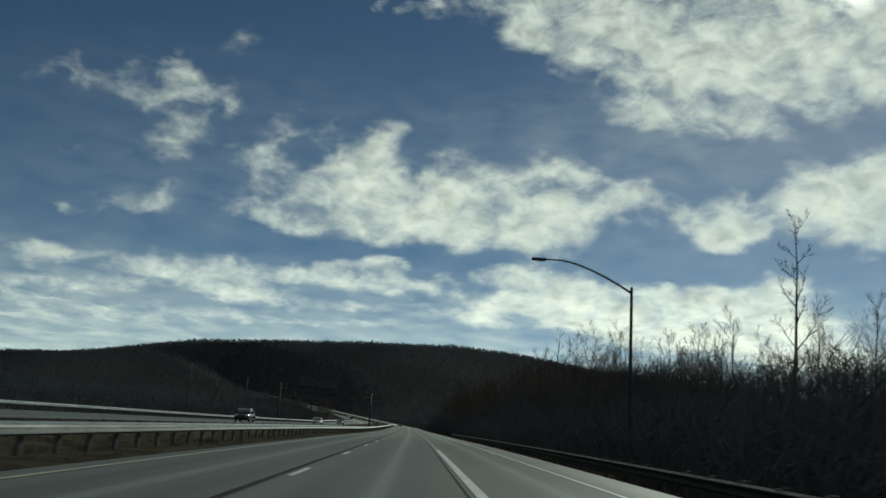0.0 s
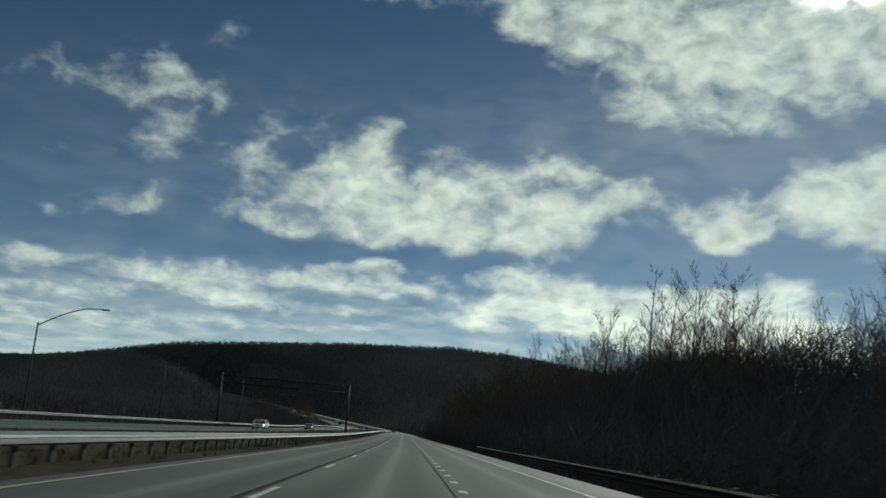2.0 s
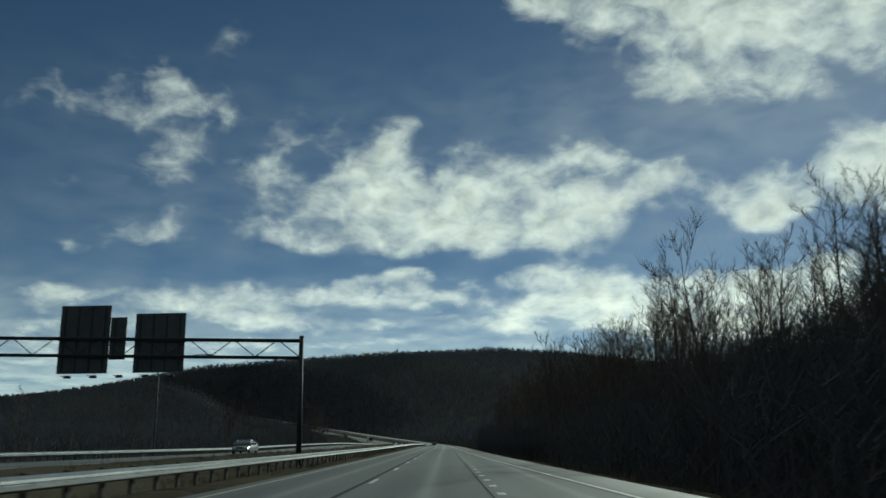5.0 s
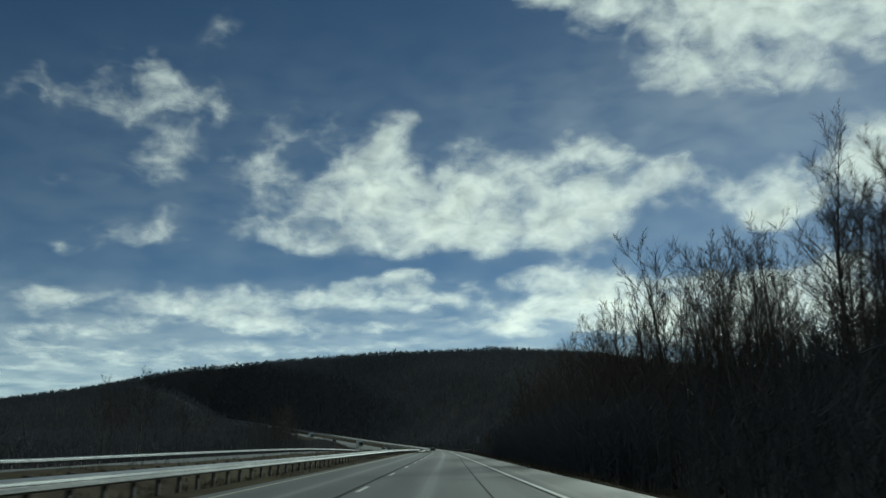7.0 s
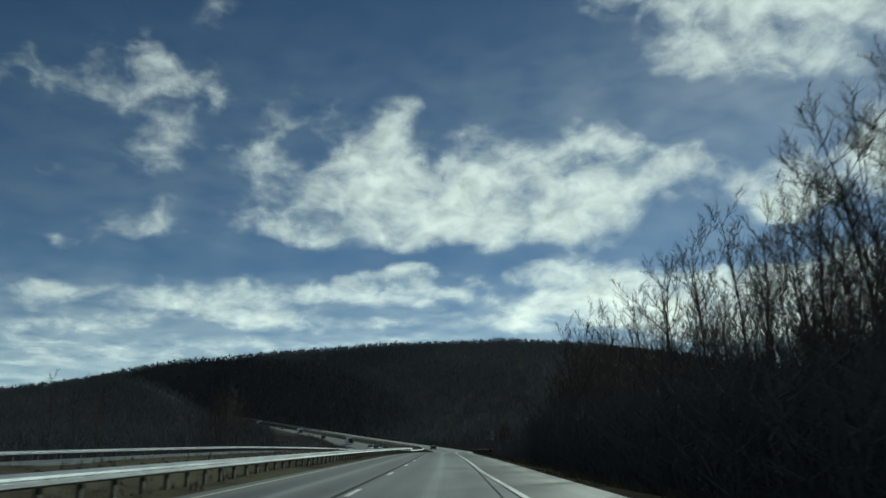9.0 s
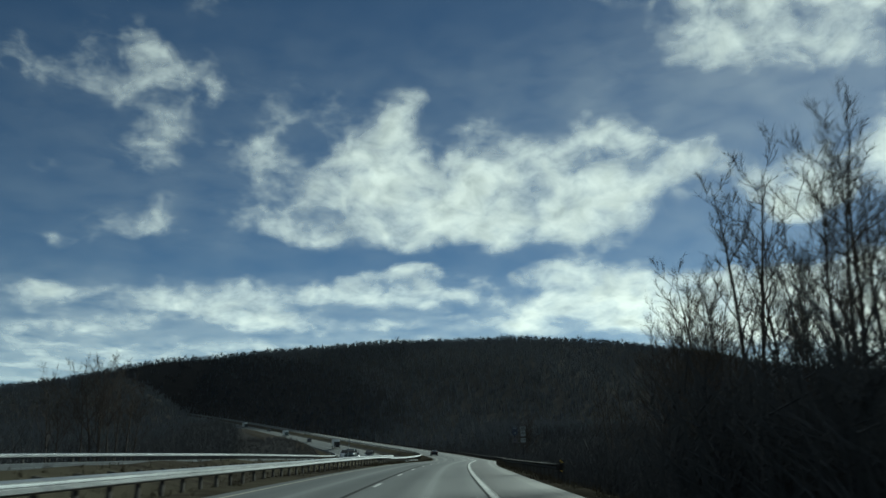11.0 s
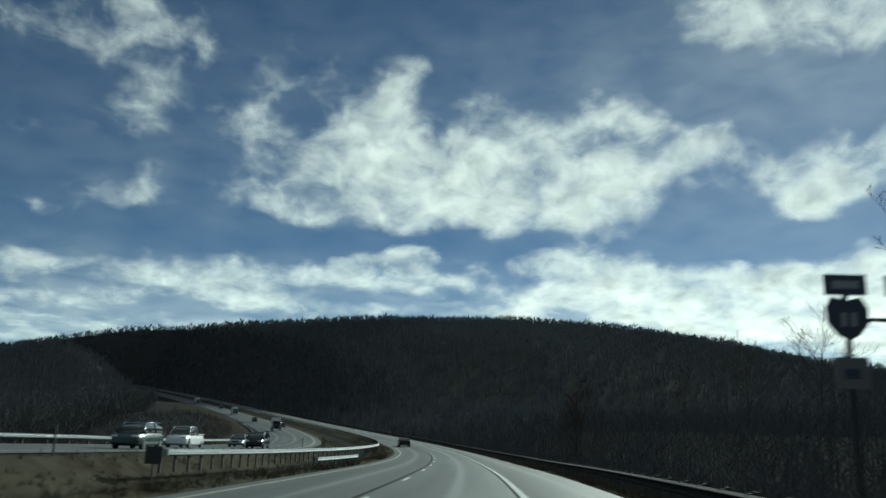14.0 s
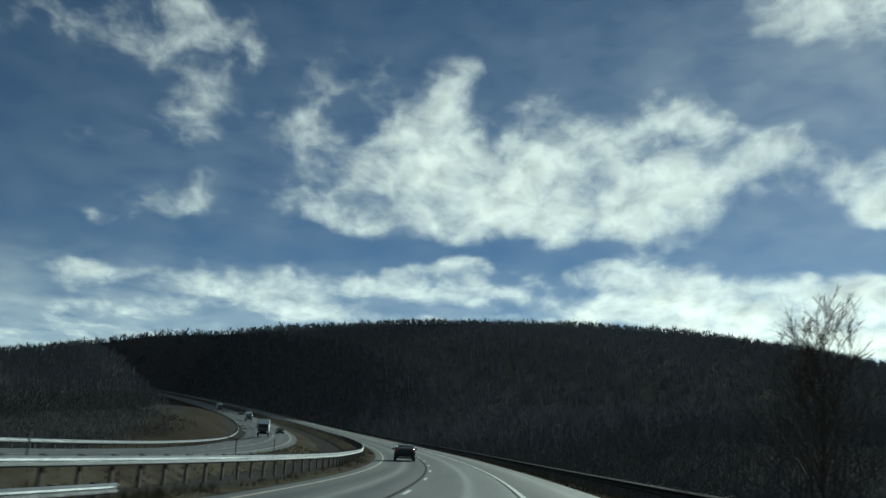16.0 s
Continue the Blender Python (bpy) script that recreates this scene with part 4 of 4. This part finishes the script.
        part("lower_trim", box_bm((-w * 0.62, -L - 0.05, 0.30), (w * 0.62, -L + 0.05, 0.345), 0.012), M_CHROME, car, "bright trim strip under the bumper")
        part("grille", box_bm((-w * 0.42, L - 0.06, 0.55), (w * 0.42, L - 0.005, 0.68), 0.02), M_BLACK, car)
        part("plate_bar", box_bm((-0.16, -L - 0.03 + 0.04, 0.64), (0.16, -L + 0.05, 0.72)), M_WHITE, car)
    wy = L - 0.95 if kind != "truck" else L - 1.4
    for x in (-w + 0.12, w - 0.12):
        for y in (-wy, wy):
            wheel(car, x, y, r)
    return car


vehicle("sedan", "dark", 591, -3.6, 0, "dark blue sedan with bright lower trim ahead in the passing lane")
vehicle("sedan", "white", 186, -20.4, 180, "white sedan coming along the oncoming carriageway")
vehicle("suv", "dark", 104, -20.4, 180, "dark sport utility car with lit paint on the oncoming carriageway")
vehicle("sedan", "silver", 249, -20.4, 180, "silver sedan far off on the oncoming carriageway")
vehicle("suv", "green", 505, -20.4, 180, "dark green-grey sport utility car on the oncoming carriageway")
vehicle("pickup", "white", 527, -24.1, 180, "white pickup truck on the oncoming carriageway")
vehicle("suv", "dark", 541, -20.4, 180, "dark sport utility car following on the oncoming carriageway")
vehicle("sedan", "silver", 550, -24.1, 180, "silver sedan on the oncoming carriageway before the bend")
vehicle("truck", "dark", 700, -24.1, 180, "box truck with a dark cab coming down the far bend")
vehicle("sedan", "dark", 725, -20.4, 180, "dark car beside the truck on the far bend")
vehicle("suv", "dark", 790, -24.1, 180, "dark car coming down the far grade")
vehicle("truck", "green", 872, -24.1, 180, "box truck far up the grade")
vehicle("suv", "dark", 950, -20.4, 180, "dark car far up the grade")
vehicle("truck", "dark", 1015, -24.1, 180, "dark box truck at the head of the grade")


# ---- white mounds for glints in the wood ----
def snow_patches():
    """Low uneven white mounds standing in for bright glints between the stems."""
    rng = random.Random(14)
    pieces = []
    for k in range(46):
        s, o = rng.uniform(92, 215), rng.uniform(11, 19)
        if k < 8:
            s, o = rng.uniform(149, 156), rng.uniform(7.4, 9.2)
        p = at(s, o)
        p.z = max(float(ground_z([p.x], [p.y])[0]), p.z - (0.75 if k < 8 else 9)) + 0.02
        r = rng.uniform(0.25, 0.7) if k < 8 else rng.uniform(0.3, 1.1)
        rings, n = 3, 9
        verts, faces = [p + Vector((0, 0, r * 0.35))], []
        for j in range(1, rings + 1):
            for i in range(n):
                a = 6.283 * i / n
                q = r * j / rings * (1 + 0.35 * noise.noise(Vector((math.cos(a) * 1.3, math.sin(a) * 1.3, k * 3.1))))
                verts.append(p + Vector((q * math.cos(a) * 1.5, q * math.sin(a), r * 0.35 * (1 - (j / rings) ** 2) - 0.12 * (j == rings))))
        faces = [(0, 1 + i, 1 + (i + 1) % n) for i in range(n)]
        for j in range(rings - 1):
            for i in range(n):
                a, b = 1 + j * n + i, 1 + j * n + (i + 1) % n
                faces.append((a, a + n, b + n, b))
        pieces.append((verts, faces))
    tagged(new("snow_patches", mesh("snow_patches", *joined(pieces), M_GLINT, True)), "small white mounds standing in for glints among the roadside brush", "snow", kind="stuff")


snow_patches()


# ---- trees ----
def branch_points(rng, start, way, length, bends, curl, lift):
    pts, p, d = [start.copy()], start.copy(), way.normalized()
    for k in range(bends):
        d = (d + Vector((rng.uniform(-1, 1), rng.uniform(-1, 1), rng.uniform(-1, 1) + lift)) * curl).normalized()
        p = p + d * (length / bends)
        pts.append(p.copy())
    return pts


def spike(root, way, length, radius):
    """The thinnest twig: three faces that meet in a point."""
    side = way.orthogonal().normalized() * radius
    other = way.cross(side)
    return [root + side, root - side * 0.5 + other * 0.87, root - side * 0.5 - other * 0.87, root + way * length], [(0, 1, 3), (1, 2, 3), (2, 0, 3)]


def tree_meshes(seed, height, spread, limbs, twigs, fork=0.35, up=0.55):
    """A bare tree: trunk and limbs in one mesh, twigs in another."""
    rng = random.Random(seed)
    wood, fine = [], []
    r0 = height * 0.0085 + 0.03
    trunk = branch_points(rng, Vector((0, 0, -0.6)), Vector((0, 0, 1)), height, 9, 0.07, 0.5)
    radii = [r0 * (1.25 if k == 0 else 1 - 0.93 * (k / 9)) for k in range(10)]
    wood.append(tube(trunk, radii, 7))
    for i in range(limbs):
        t = fork + (0.97 - fork) * (i + rng.random()) / limbs
        k = min(int(t * 9), 8)
        base = trunk[k].lerp(trunk[k + 1], t * 9 - k)
        a = i * 2.4 + rng.uniform(-0.5, 0.5)
        rise = up + rng.uniform(-0.25, 0.35) + 0.4 * (t - fork)
        d = Vector((math.cos(a), math.sin(a), rise * 1.4))
        ln = height * spread * (1.15 - 0.75 * t) * rng.uniform(0.7, 1.2)
        pts = branch_points(rng, base, d, ln, 5, 0.22, 0.35)
        rl = r0 * (1 - 0.85 * t) * 0.5
        wood.append(tube(pts, [rl * (1 - 0.17 * q) for q in range(6)], 4))
        for j in range(twigs):
            u = 0.2 + 0.8 * (j + rng.random()) / twigs
            q = min(int(u * 5), 4)
            b2 = pts[q].lerp(pts[q + 1], u * 5 - q)
            d2 = (pts[q + 1] - pts[q]).normalized() + Vector((rng.uniform(-1, 1), rng.uniform(-1, 1), rng.uniform(-0.4, 0.8))) * 1.0
            l2 = ln * rng.uniform(0.3, 0.55) * (1.15 - 0.6 * u)
            p2 = branch_points(rng, b2, d2, l2, 2, 0.25, 0.3)
            fine.append(tube(p2, [max(rl * 0.3, 0.017), max(rl * 0.2, 0.012), 0.006], 3))
            for m in range(8):
                v = rng.uniform(0.15, 0.95)
                q2 = min(int(v * 2), 1)
                b3 = p2[q2].lerp(p2[q2 + 1], v * 2 - q2)
                d3 = (p2[q2 + 1] - p2[q2]).normalized() + Vector((rng.uniform(-1, 1), rng.uniform(-1, 1), rng.uniform(-0.4, 0.9))) * 0.9
                fine.append(spike(b3, d3.normalized(), l2 * rng.uniform(0.4, 0.85), 0.011))
    return mesh("trunk", *joined(wood), M_BARK, True), mesh("crown", *joined(fine), M_TWIG)


KINDS = [tree_meshes(11, 17, 0.40, 13, 9, 0.3, 0.8), tree_meshes(12, 19, 0.32, 13, 8, 0.38, 1.0), tree_meshes(13, 14, 0.48, 12, 10, 0.22, 0.7),
         tree_meshes(14, 20, 0.28, 12, 8, 0.45, 1.1), tree_meshes(15, 12, 0.46, 11, 9, 0.16, 0.9), tree_meshes(16, 16, 0.42, 13, 9, 0.28, 0.9)]
SNAG = tree_meshes(21, 17.5, 0.13, 15, 5, 0.42, 0.7)
FAN = tree_meshes(31, 22, 0.36, 22, 7, 0.28, 1.1)
WIDE = tree_meshes(33, 18.5, 0.66, 26, 9, 0.35, 0.3)
TALL = tree_meshes(22, 20, 0.2, 15, 6, 0.35, 0.5)
SPRAY = tree_meshes(35, 9, 0.62, 32, 8, 0.06, 1.3)
LABELS = ["bare broad-crowned deciduous tree at the wood's edge", "slender bare deciduous tree with upright limbs", "low spreading bare tree with many fine twigs",
          "tall thin bare tree with a high crown", "short bushy bare tree among brush", "bare deciduous tree with a rounded twiggy crown"]
MIDDLE = [17, 19, 14, 20, 12, 16]


def tree(kind, x, y, scale, turn, label, z=None):
    t = tagged(new("bare_tree"), label, "tree", "bare trees along the road")
    z = float(ground_z([x], [y])[0]) if z is None else z
    t.matrix_world = pose(x, y, z, 0, 0, turn) @ Matrix.Scale(scale, 4)
    part_of("trunk", kind[0], t)
    part_of("crown", kind[1], t)
    return t


rng = random.Random(5)
tree(TALL, 26.6, 58.6, 1.03, 40, "tall lone bare tree with drooping side twigs above the brush")
tree(SNAG, 26.8, 155, 1.27, 10, "tall bare snag-like tree standing clear of the wood")

tree(FAN, 33.5, 298, 1.12, 70, "broad fan-shaped bare tree towering over the wood")


def topped(kind, height, x, y, top, turn, label):
    """A tree whose crown ends at the height top."""
    tree(kind, x, y, (top - float(ground_z([x], [y])[0])) / height, turn, label)


for kind, height, x, y, top, turn in ((KINDS[5], 16, 36, 167, 22.5, 20), (KINDS[0], 17, 31, 163, 20.5, 150), (KINDS[5], 16, 43, 171, 24.5, 260), (KINDS[2], 14, 26, 176, 18, 80),
                                      (KINDS[0], 17, 18, 424, 16.5, 40), (FAN, 22, 21.5, 430, 17.5, 190), (KINDS[2], 14, 17, 431, 11.5, 300)):
    topped(kind, height, x, y, top, turn, "bare broad-crowned tree rising above the wood's edge")
topped(TALL, 20, 23, 494, 15.4, 200, "thin bare tree with forked stems above the outer bend")
topped(TALL, 20, 24.6, 496, 14, 80, "thin bare tree with forked stems above the outer bend")
topped(KINDS[1], 19, 21.9, 486.5, 10.4, 300, "small spreading bare tree on the outer bank")
topped(KINDS[5], 16, 40, 511, 20, 30, "forked bare tree on the crest of the outer bank")
for x, y, top, turn in ((48, 515, 19, 10), (53, 523, 20.5, 130), (45, 507, 17, 250), (58, 528, 21, 60), (51, 511, 17, 320)):
    topped(KINDS[2], 14, x, y, top, turn, "bare twiggy tree among others on the outer bank")
topped(SPRAY, 9, 13.5, 556.5, 7.6, 20, "small fan-shaped bare tree above the guard rail")
topped(WIDE, 18.5, 88, 655, 31, 20, "broad fan-shaped bare tree rising above the hillside")
topped(WIDE, 18.5, 61, 629, 21.5, 140, "spreading bare tree beside the hillside woods")
topped(KINDS[4], 12, 35, 586, 14.5, 40, "short bushy bare tree on the outer bank")


def grow(s, o, height, pick=None):
    p = at(s, o)
    if 285 < s < 400 and o > 0:
        # the crowns of the tall wood end at one level, lower where it thins out
        level = np.interp(s, [285, 318, 330, 385, 400], [24, 21, 17, 18, 21]) + rng.uniform(-1.5, 1)
        height = max(min(height, level - float(ground_z([p.x], [p.y])[0])), 5)
    k = rng.randrange(6) if pick is None else pick
    tree(KINDS[k], p.x, p.y, height / MIDDLE[k], rng.uniform(0, 360), LABELS[k])


# the wood on the right: low at first, then tall and dense
for s, o, h, k in ((12, 30, 9, 4), (30, 34, 11, 2), (85, 30, 13, 0), (96, 38, 13, 5), (128, 40, 14, 4), (140, 33, 13, 2), (168, 34, 16, 0), (176, 27, 14, 2),
                   (190, 30, 16, 5), (205, 24, 17, 0), (222, 31, 18, 5), (236, 22, 19, 1), (384, 15, 16, 3), (392, 19, 19, 1), (372, 20, 22, 0)):
    grow(s, o, h, k)
for s in np.arange(60, 210, 4.5):
    grow(s + rng.uniform(-2, 2), rng.uniform(24, 58), rng.uniform(9, 13) + (3 if s > 150 else 0))
for s in np.arange(200, 405, 2.2):
    o = rng.uniform(17, 24) if rng.random() < 0.35 else rng.uniform(24, 52)
    grow(s + rng.uniform(-2, 2), o, rng.uniform(17, 21) if 285 < s < 362 else rng.uniform(11, 15) if s > 368 else rng.uniform(13, 18))
for s, o, h, k in ((403, 17.5, 20, 3), (406, 19.5, 21, 1), (409, 22, 18, 0), (404, 24, 19, 5), (413, 17, 13, 2), (416, 20, 15, 0), (419, 18, 14, 5), (422, 22, 14, 0),
                   (425, 19, 12, 2), (428, 23, 13, 5), (414, 26, 15, 1), (420, 29, 15, 5), (427, 30, 13, 0), (412, 32, 16, 0), (432, 21, 10, 4), (436, 19, 8, 4), (441, 22, 8, 2), (444, 18, 9, 2), (447, 20, 8.5, 5), (450, 23, 9, 2), (446, 25, 10, 4)):
    grow(s, o, h, k)
for s in np.arange(405, 432, 1.8):
    grow(s + rng.uniform(-1, 1), rng.uniform(18, 44), rng.uniform(11, 14))
for s in np.arange(434, 470, 6):
    grow(s + rng.uniform(-2, 2), rng.uniform(24, 50), rng.uniform(6, 8))
for s in np.arange(262, 402, 7):
    grow(s + rng.uniform(-1, 1), rng.uniform(19, 36), rng.uniform(13, 17), rng.choice((0, 2, 5, 1)))
for s in np.arange(298, 362, 1.8):
    grow(s + rng.uniform(-1, 1), rng.uniform(18, 44), rng.uniform(16, 20), rng.choice((1, 0, 0, 5)))
for s, o, h in ((420, -62, 15), (428, -58, 14), (436, -66, 13), (452, -70, 12), (462, -46, 14), (466, -49, 15), (470, -47, 14), (459, -51, 12), (474, -53, 12), (464, -55, 14), (468, -45, 12), (463, -47.5, 15), (467, -47, 15.5), (465, -49.5, 16), (461, -49, 14), (300, -70, 12), (350, -45, 14), (345, -47, 13), (338, -45.5, 11), (354, -49, 12), (330, -64, 11), (365, -75, 12)):
    grow(s, o, h)


# ---- brush and woods too many to count ----
def thicket(name, label, spots, seed, limbs=9):
    """Leafless brush: thin stems with many branches."""
    rng = np.random.default_rng(seed)
    n = len(spots)
    per = limbs + 1
    base = np.repeat(spots[:, :3], per, 0)
    h = np.repeat(spots[:, 3], per)
    isstem = np.tile(np.arange(per) == 0, n)
    a = rng.uniform(0, 2 * math.pi, n * per)
    frac = np.where(isstem, 0, rng.uniform(0.08, 0.75, n * per))
    root = base + np.stack([rng.normal(0, 0.25, n * per), rng.normal(0, 0.25, n * per), frac * h], 1)
    ln = np.where(isstem, h * 0.8, h * rng.uniform(0.2, 0.5, n * per))
    lean = np.where(isstem, rng.normal(0, 0.12, n * per), rng.uniform(0.25, 1.25, n * per))
    d = np.stack([np.cos(a) * np.sin(lean), np.sin(a) * np.sin(lean), np.cos(lean)], 1)
    tip = root + d * ln[:, None]
    w = np.where(isstem, 0.03 + 0.005 * h, 0.021 + 0.0025 * h)
    ref = np.where(abs(d[:, 2:3]) > 0.9, [[1.0, 0, 0]], [[0, 0, 1.0]])
    e1 = np.cross(d, ref)
    e1 /= np.linalg.norm(e1, axis=1)[:, None]
    e2 = np.cross(d, e1)
    verts = [root + w[:, None] * (e1 * math.cos(q) + e2 * math.sin(q)) for q in (0, 2.094, 4.189)] + [tip]
    verts = np.stack(verts, 1).reshape(-1, 3)
    k = np.arange(n * per) * 4
    faces = np.concatenate([np.stack([k, k + 1, k + 3], 1), np.stack([k + 1, k + 2, k + 3], 1), np.stack([k + 2, k, k + 3], 1)])
    ob = new(name, mesh(name, verts.tolist(), faces.tolist(), M_BRUSH))
    return tagged(ob, label, "brush", kind="stuff")


def wood_edge(s):
    """How far to the left the wood begins along the way."""
    return np.interp(s, [0, 480, 540, 600, 700, 800, 900, 1100, 1400], [-46, -48, -55, -59, -62, -62, -60, -58, -46])


def spots_along(seed, count, s0, s1, o0, o1, h0, h1, open_ground=False):
    rng = np.random.default_rng(seed)
    s = rng.uniform(s0, s1, count)
    o = o0 + (o1 - o0) * rng.random(count)
    if not open_ground:
        o = np.where(o < 0, np.minimum(o, wood_edge(s) + 0.3 * (o + 46)), o)
    hd = np.interp(s, WAY, HEAD)
    x, y = np.interp(s, WAY, LINE_X) + o * np.cos(hd), np.interp(s, WAY, LINE_Y) + o * np.sin(hd)
    return np.stack([x, y, ground_z(x, y) - 0.2, rng.uniform(h0, h1, count)], 1)


thicket("brush_right", "dense dark leafless brush filling the wood on the right", np.concatenate([
    spots_along(1, 3800, -40, 200, 14, 75, 4.5, 9), spots_along(5, 1500, -30, 150, 10.3, 14.5, 3.6, 6.2), spots_along(13, 900, 0, 95, 13, 27, 5.5, 8), spots_along(14, 3200, 395, 700, 9.6, 19, 1.6, 4.2), spots_along(2, 3500, 190, 410, 13, 70, 5, 10), spots_along(12, 1700, 150, 248, 19, 62, 8.5, 12.5), spots_along(18, 1500, 285, 395, 10.5, 16, 4.5, 9), spots_along(3, 4400, 400, 720, 13, 85, 3.5, 7.5)]), 4)
thicket("brush_left", "dark leafless brush beyond the oncoming lanes", np.concatenate([
    spots_along(6, 2000, 60, 480, -120, -46, 4, 8), spots_along(7, 2900, 470, 900, -190, -46, 4, 9), spots_along(17, 2400, 560, 880, -92, -52, 4, 8.5), spots_along(19, 2600, 545, 690, -62, -36, 0.9, 2.2, True)]), 8)


def grass_tufts(name, label, seed, runs, blades=7):
    """Dead grass: single blades leaning out of each tuft."""
    rng = np.random.default_rng(seed)
    rows = []
    for count, s0, s1, low, high, z_of in runs:
        for s, u in zip(rng.uniform(s0, s1, count), rng.random(count)):
            o = low(s) + (high(s) - low(s)) * u
            rows.append((*at(s, o, z_of(s, o)), rng.uniform(0.12, 0.42)))
    spots = np.repeat(np.array(rows), blades, 0)
    k = len(spots)
    a, lean = rng.uniform(0, 6.28, k), rng.uniform(0.1, 0.8, k)
    ln = spots[:, 3] * rng.uniform(0.6, 1.3, k)
    root = spots[:, :3] + np.c_[rng.normal(0, 0.1, (k, 2)), np.full(k, -0.05)]
    side = np.stack([-np.sin(a), np.cos(a), 0 * a], 1) * 0.018
    tip = root + np.stack([np.cos(a) * np.sin(lean), np.sin(a) * np.sin(lean), np.cos(lean)], 1) * ln[:, None]
    verts = np.stack([root - side, root + side, tip], 1).reshape(-1, 3)
    faces = np.arange(3 * k).reshape(-1, 3)
    tagged(new(name, mesh(name, verts.tolist(), faces.tolist(), M_STRAW)), label, "grass", kind="stuff")


def median_z(s, o):
    d = MEDIAN_DIP(s)
    return float(np.interp(-o, [6.1, 6.6, 7.6, 9.2, 12, 14.4, 16.4, 17.4], [-0.06, 0.0, 0.02, -1.2 * d, -1.6 * d, -1.1 * d + 1.6 * BERM(s), RAISED(s) - 0.14 + BERM(s), RAISED(s) - 0.09]))


def verge_z(s, o):
    return float(np.interp(o - pave_right(s), [-0.1, 0.5, 1.6, 3.2, 6, 9, 14], [-0.12, -0.14, -0.32, -0.8, -1.9, -2.9, -3.6]))


grass_tufts("median_grass", "sparse dead grass tufts on the median", 31, [
    (2600, -10, 400, lambda s: -17.0, lambda s: -6.7, median_z), (4200, 400, 640, lambda s: -17.0, lambda s: -6.6, median_z), (4500, 430, 540, lambda s: -12.0, lambda s: -6.5, median_z)])
grass_tufts("verge_grass", "dead grass tufts along the outer edge of the shoulder", 32, [
    (2400, -10, 420, lambda s: pave_right(s) + 0.25, lambda s: pave_right(s) + 3.0, verge_z), (2000, 420, 640, lambda s: pave_right(s) + 0.25, lambda s: pave_right(s) + 2.6, verge_z)])


def jittered(x0, x1, y0, y1, step, rng):
    gx, gy = np.meshgrid(np.arange(x0, x1, step), np.arange(y0, y1, step))
    return np.stack([gx.ravel() + rng.uniform(-0.45, 0.45, gx.size) * step, gy.ravel() + rng.uniform(-0.45, 0.45, gx.size) * step], 1)


def far_woods():
    """The wooded hill: thousands of bare crowns, each a fan of branches."""
    rng = np.random.default_rng(9)
    pts = np.concatenate([
        jittered(-760, 640, 650, 1440, 8.8, rng),
        np.stack([rng.uniform(-1500, 1200, 1800), rng.uniform(1390, 1460, 1800)], 1),
        jittered(70, 400, 400, 660, 9, rng), jittered(-480, -110, 100, 660, 10, rng)])
    pts[:, 1] += (crest_y(pts[:, 0]) - 1420) * smooth01((pts[:, 1] - 720) / 700)
    s, o, _ = nearest(pts[:, 0], pts[:, 1])
    keep = ((o > 14) | (o < wood_edge(s)) | (s > 1390)) & ((abs(o) > 60) | (s > 560)) & ((o > 0) | (o < -86) | (s > 880))
    pts = pts[keep]
    n, per = len(pts), 9
    z = ground_z(pts[:, 0], pts[:, 1])
    h = rng.uniform(6, 10, n) * np.where(rng.random(n) < 0.04, 1.3, 1)
    k = n * per
    hh = np.repeat(h, per)
    a = rng.uniform(0, 2 * math.pi, k)
    stem = np.tile(np.arange(per) == 0, n)
    foot = np.repeat(np.c_[pts, z], per, 0)
    foot[:, 2] += np.where(stem, -0.3, hh * rng.uniform(0.2, 0.5, k))
    out = np.where(stem, 0.02, rng.uniform(0.1, 0.4, k)) * hh
    tip = np.repeat(np.c_[pts, z], per, 0) + np.stack([np.cos(a) * out, np.sin(a) * out, hh * np.where(stem, 0.8, rng.uniform(0.62, 1.0, k) - 0.25 * (out / hh))], 1)
    w = hh * np.where(stem, 0.016, rng.uniform(0.02, 0.042, k))
    verts = np.stack([foot + w[:, None] * np.array([math.cos(q), math.sin(q), 0]) for q in (0, 2.094, 4.189)] + [tip], 1)
    # branches are thickest, with all their twigs, a third of the way out
    verts[:, :3] += ((tip - foot) * np.where(stem, 0, 0.3)[:, None])[:, None]
    # low brush closes the ground between the stems
    m = 5 * n
    low = np.repeat(np.c_[pts, z], 5, 0) + np.stack([rng.uniform(-4, 4, m), rng.uniform(-4, 4, m), np.full(m, -0.8)], 1)
    wide, high, a = rng.uniform(0.4, 0.85, m), rng.uniform(3.0, 6.5, m), rng.uniform(0, 6.28, m)
    clump = [low + np.stack([wide * np.cos(a + q), wide * np.sin(a + q), 0 * a], 1) for q in (0, 2.094, 4.189)]
    clump.append(low + np.stack([rng.uniform(-0.8, 0.8, m), rng.uniform(-0.8, 0.8, m), high], 1))
    verts = np.concatenate([verts, np.stack(clump, 1)])
    k += m
    verts = verts.reshape(-1, 3)
    i = np.arange(k) * 4
    faces = np.concatenate([np.stack([i, i + 1, i + 3], 1), np.stack([i + 1, i + 2, i + 3], 1), np.stack([i + 2, i, i + 3], 1)])
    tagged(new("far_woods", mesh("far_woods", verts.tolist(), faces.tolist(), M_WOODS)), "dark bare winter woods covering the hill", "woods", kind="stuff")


far_woods()
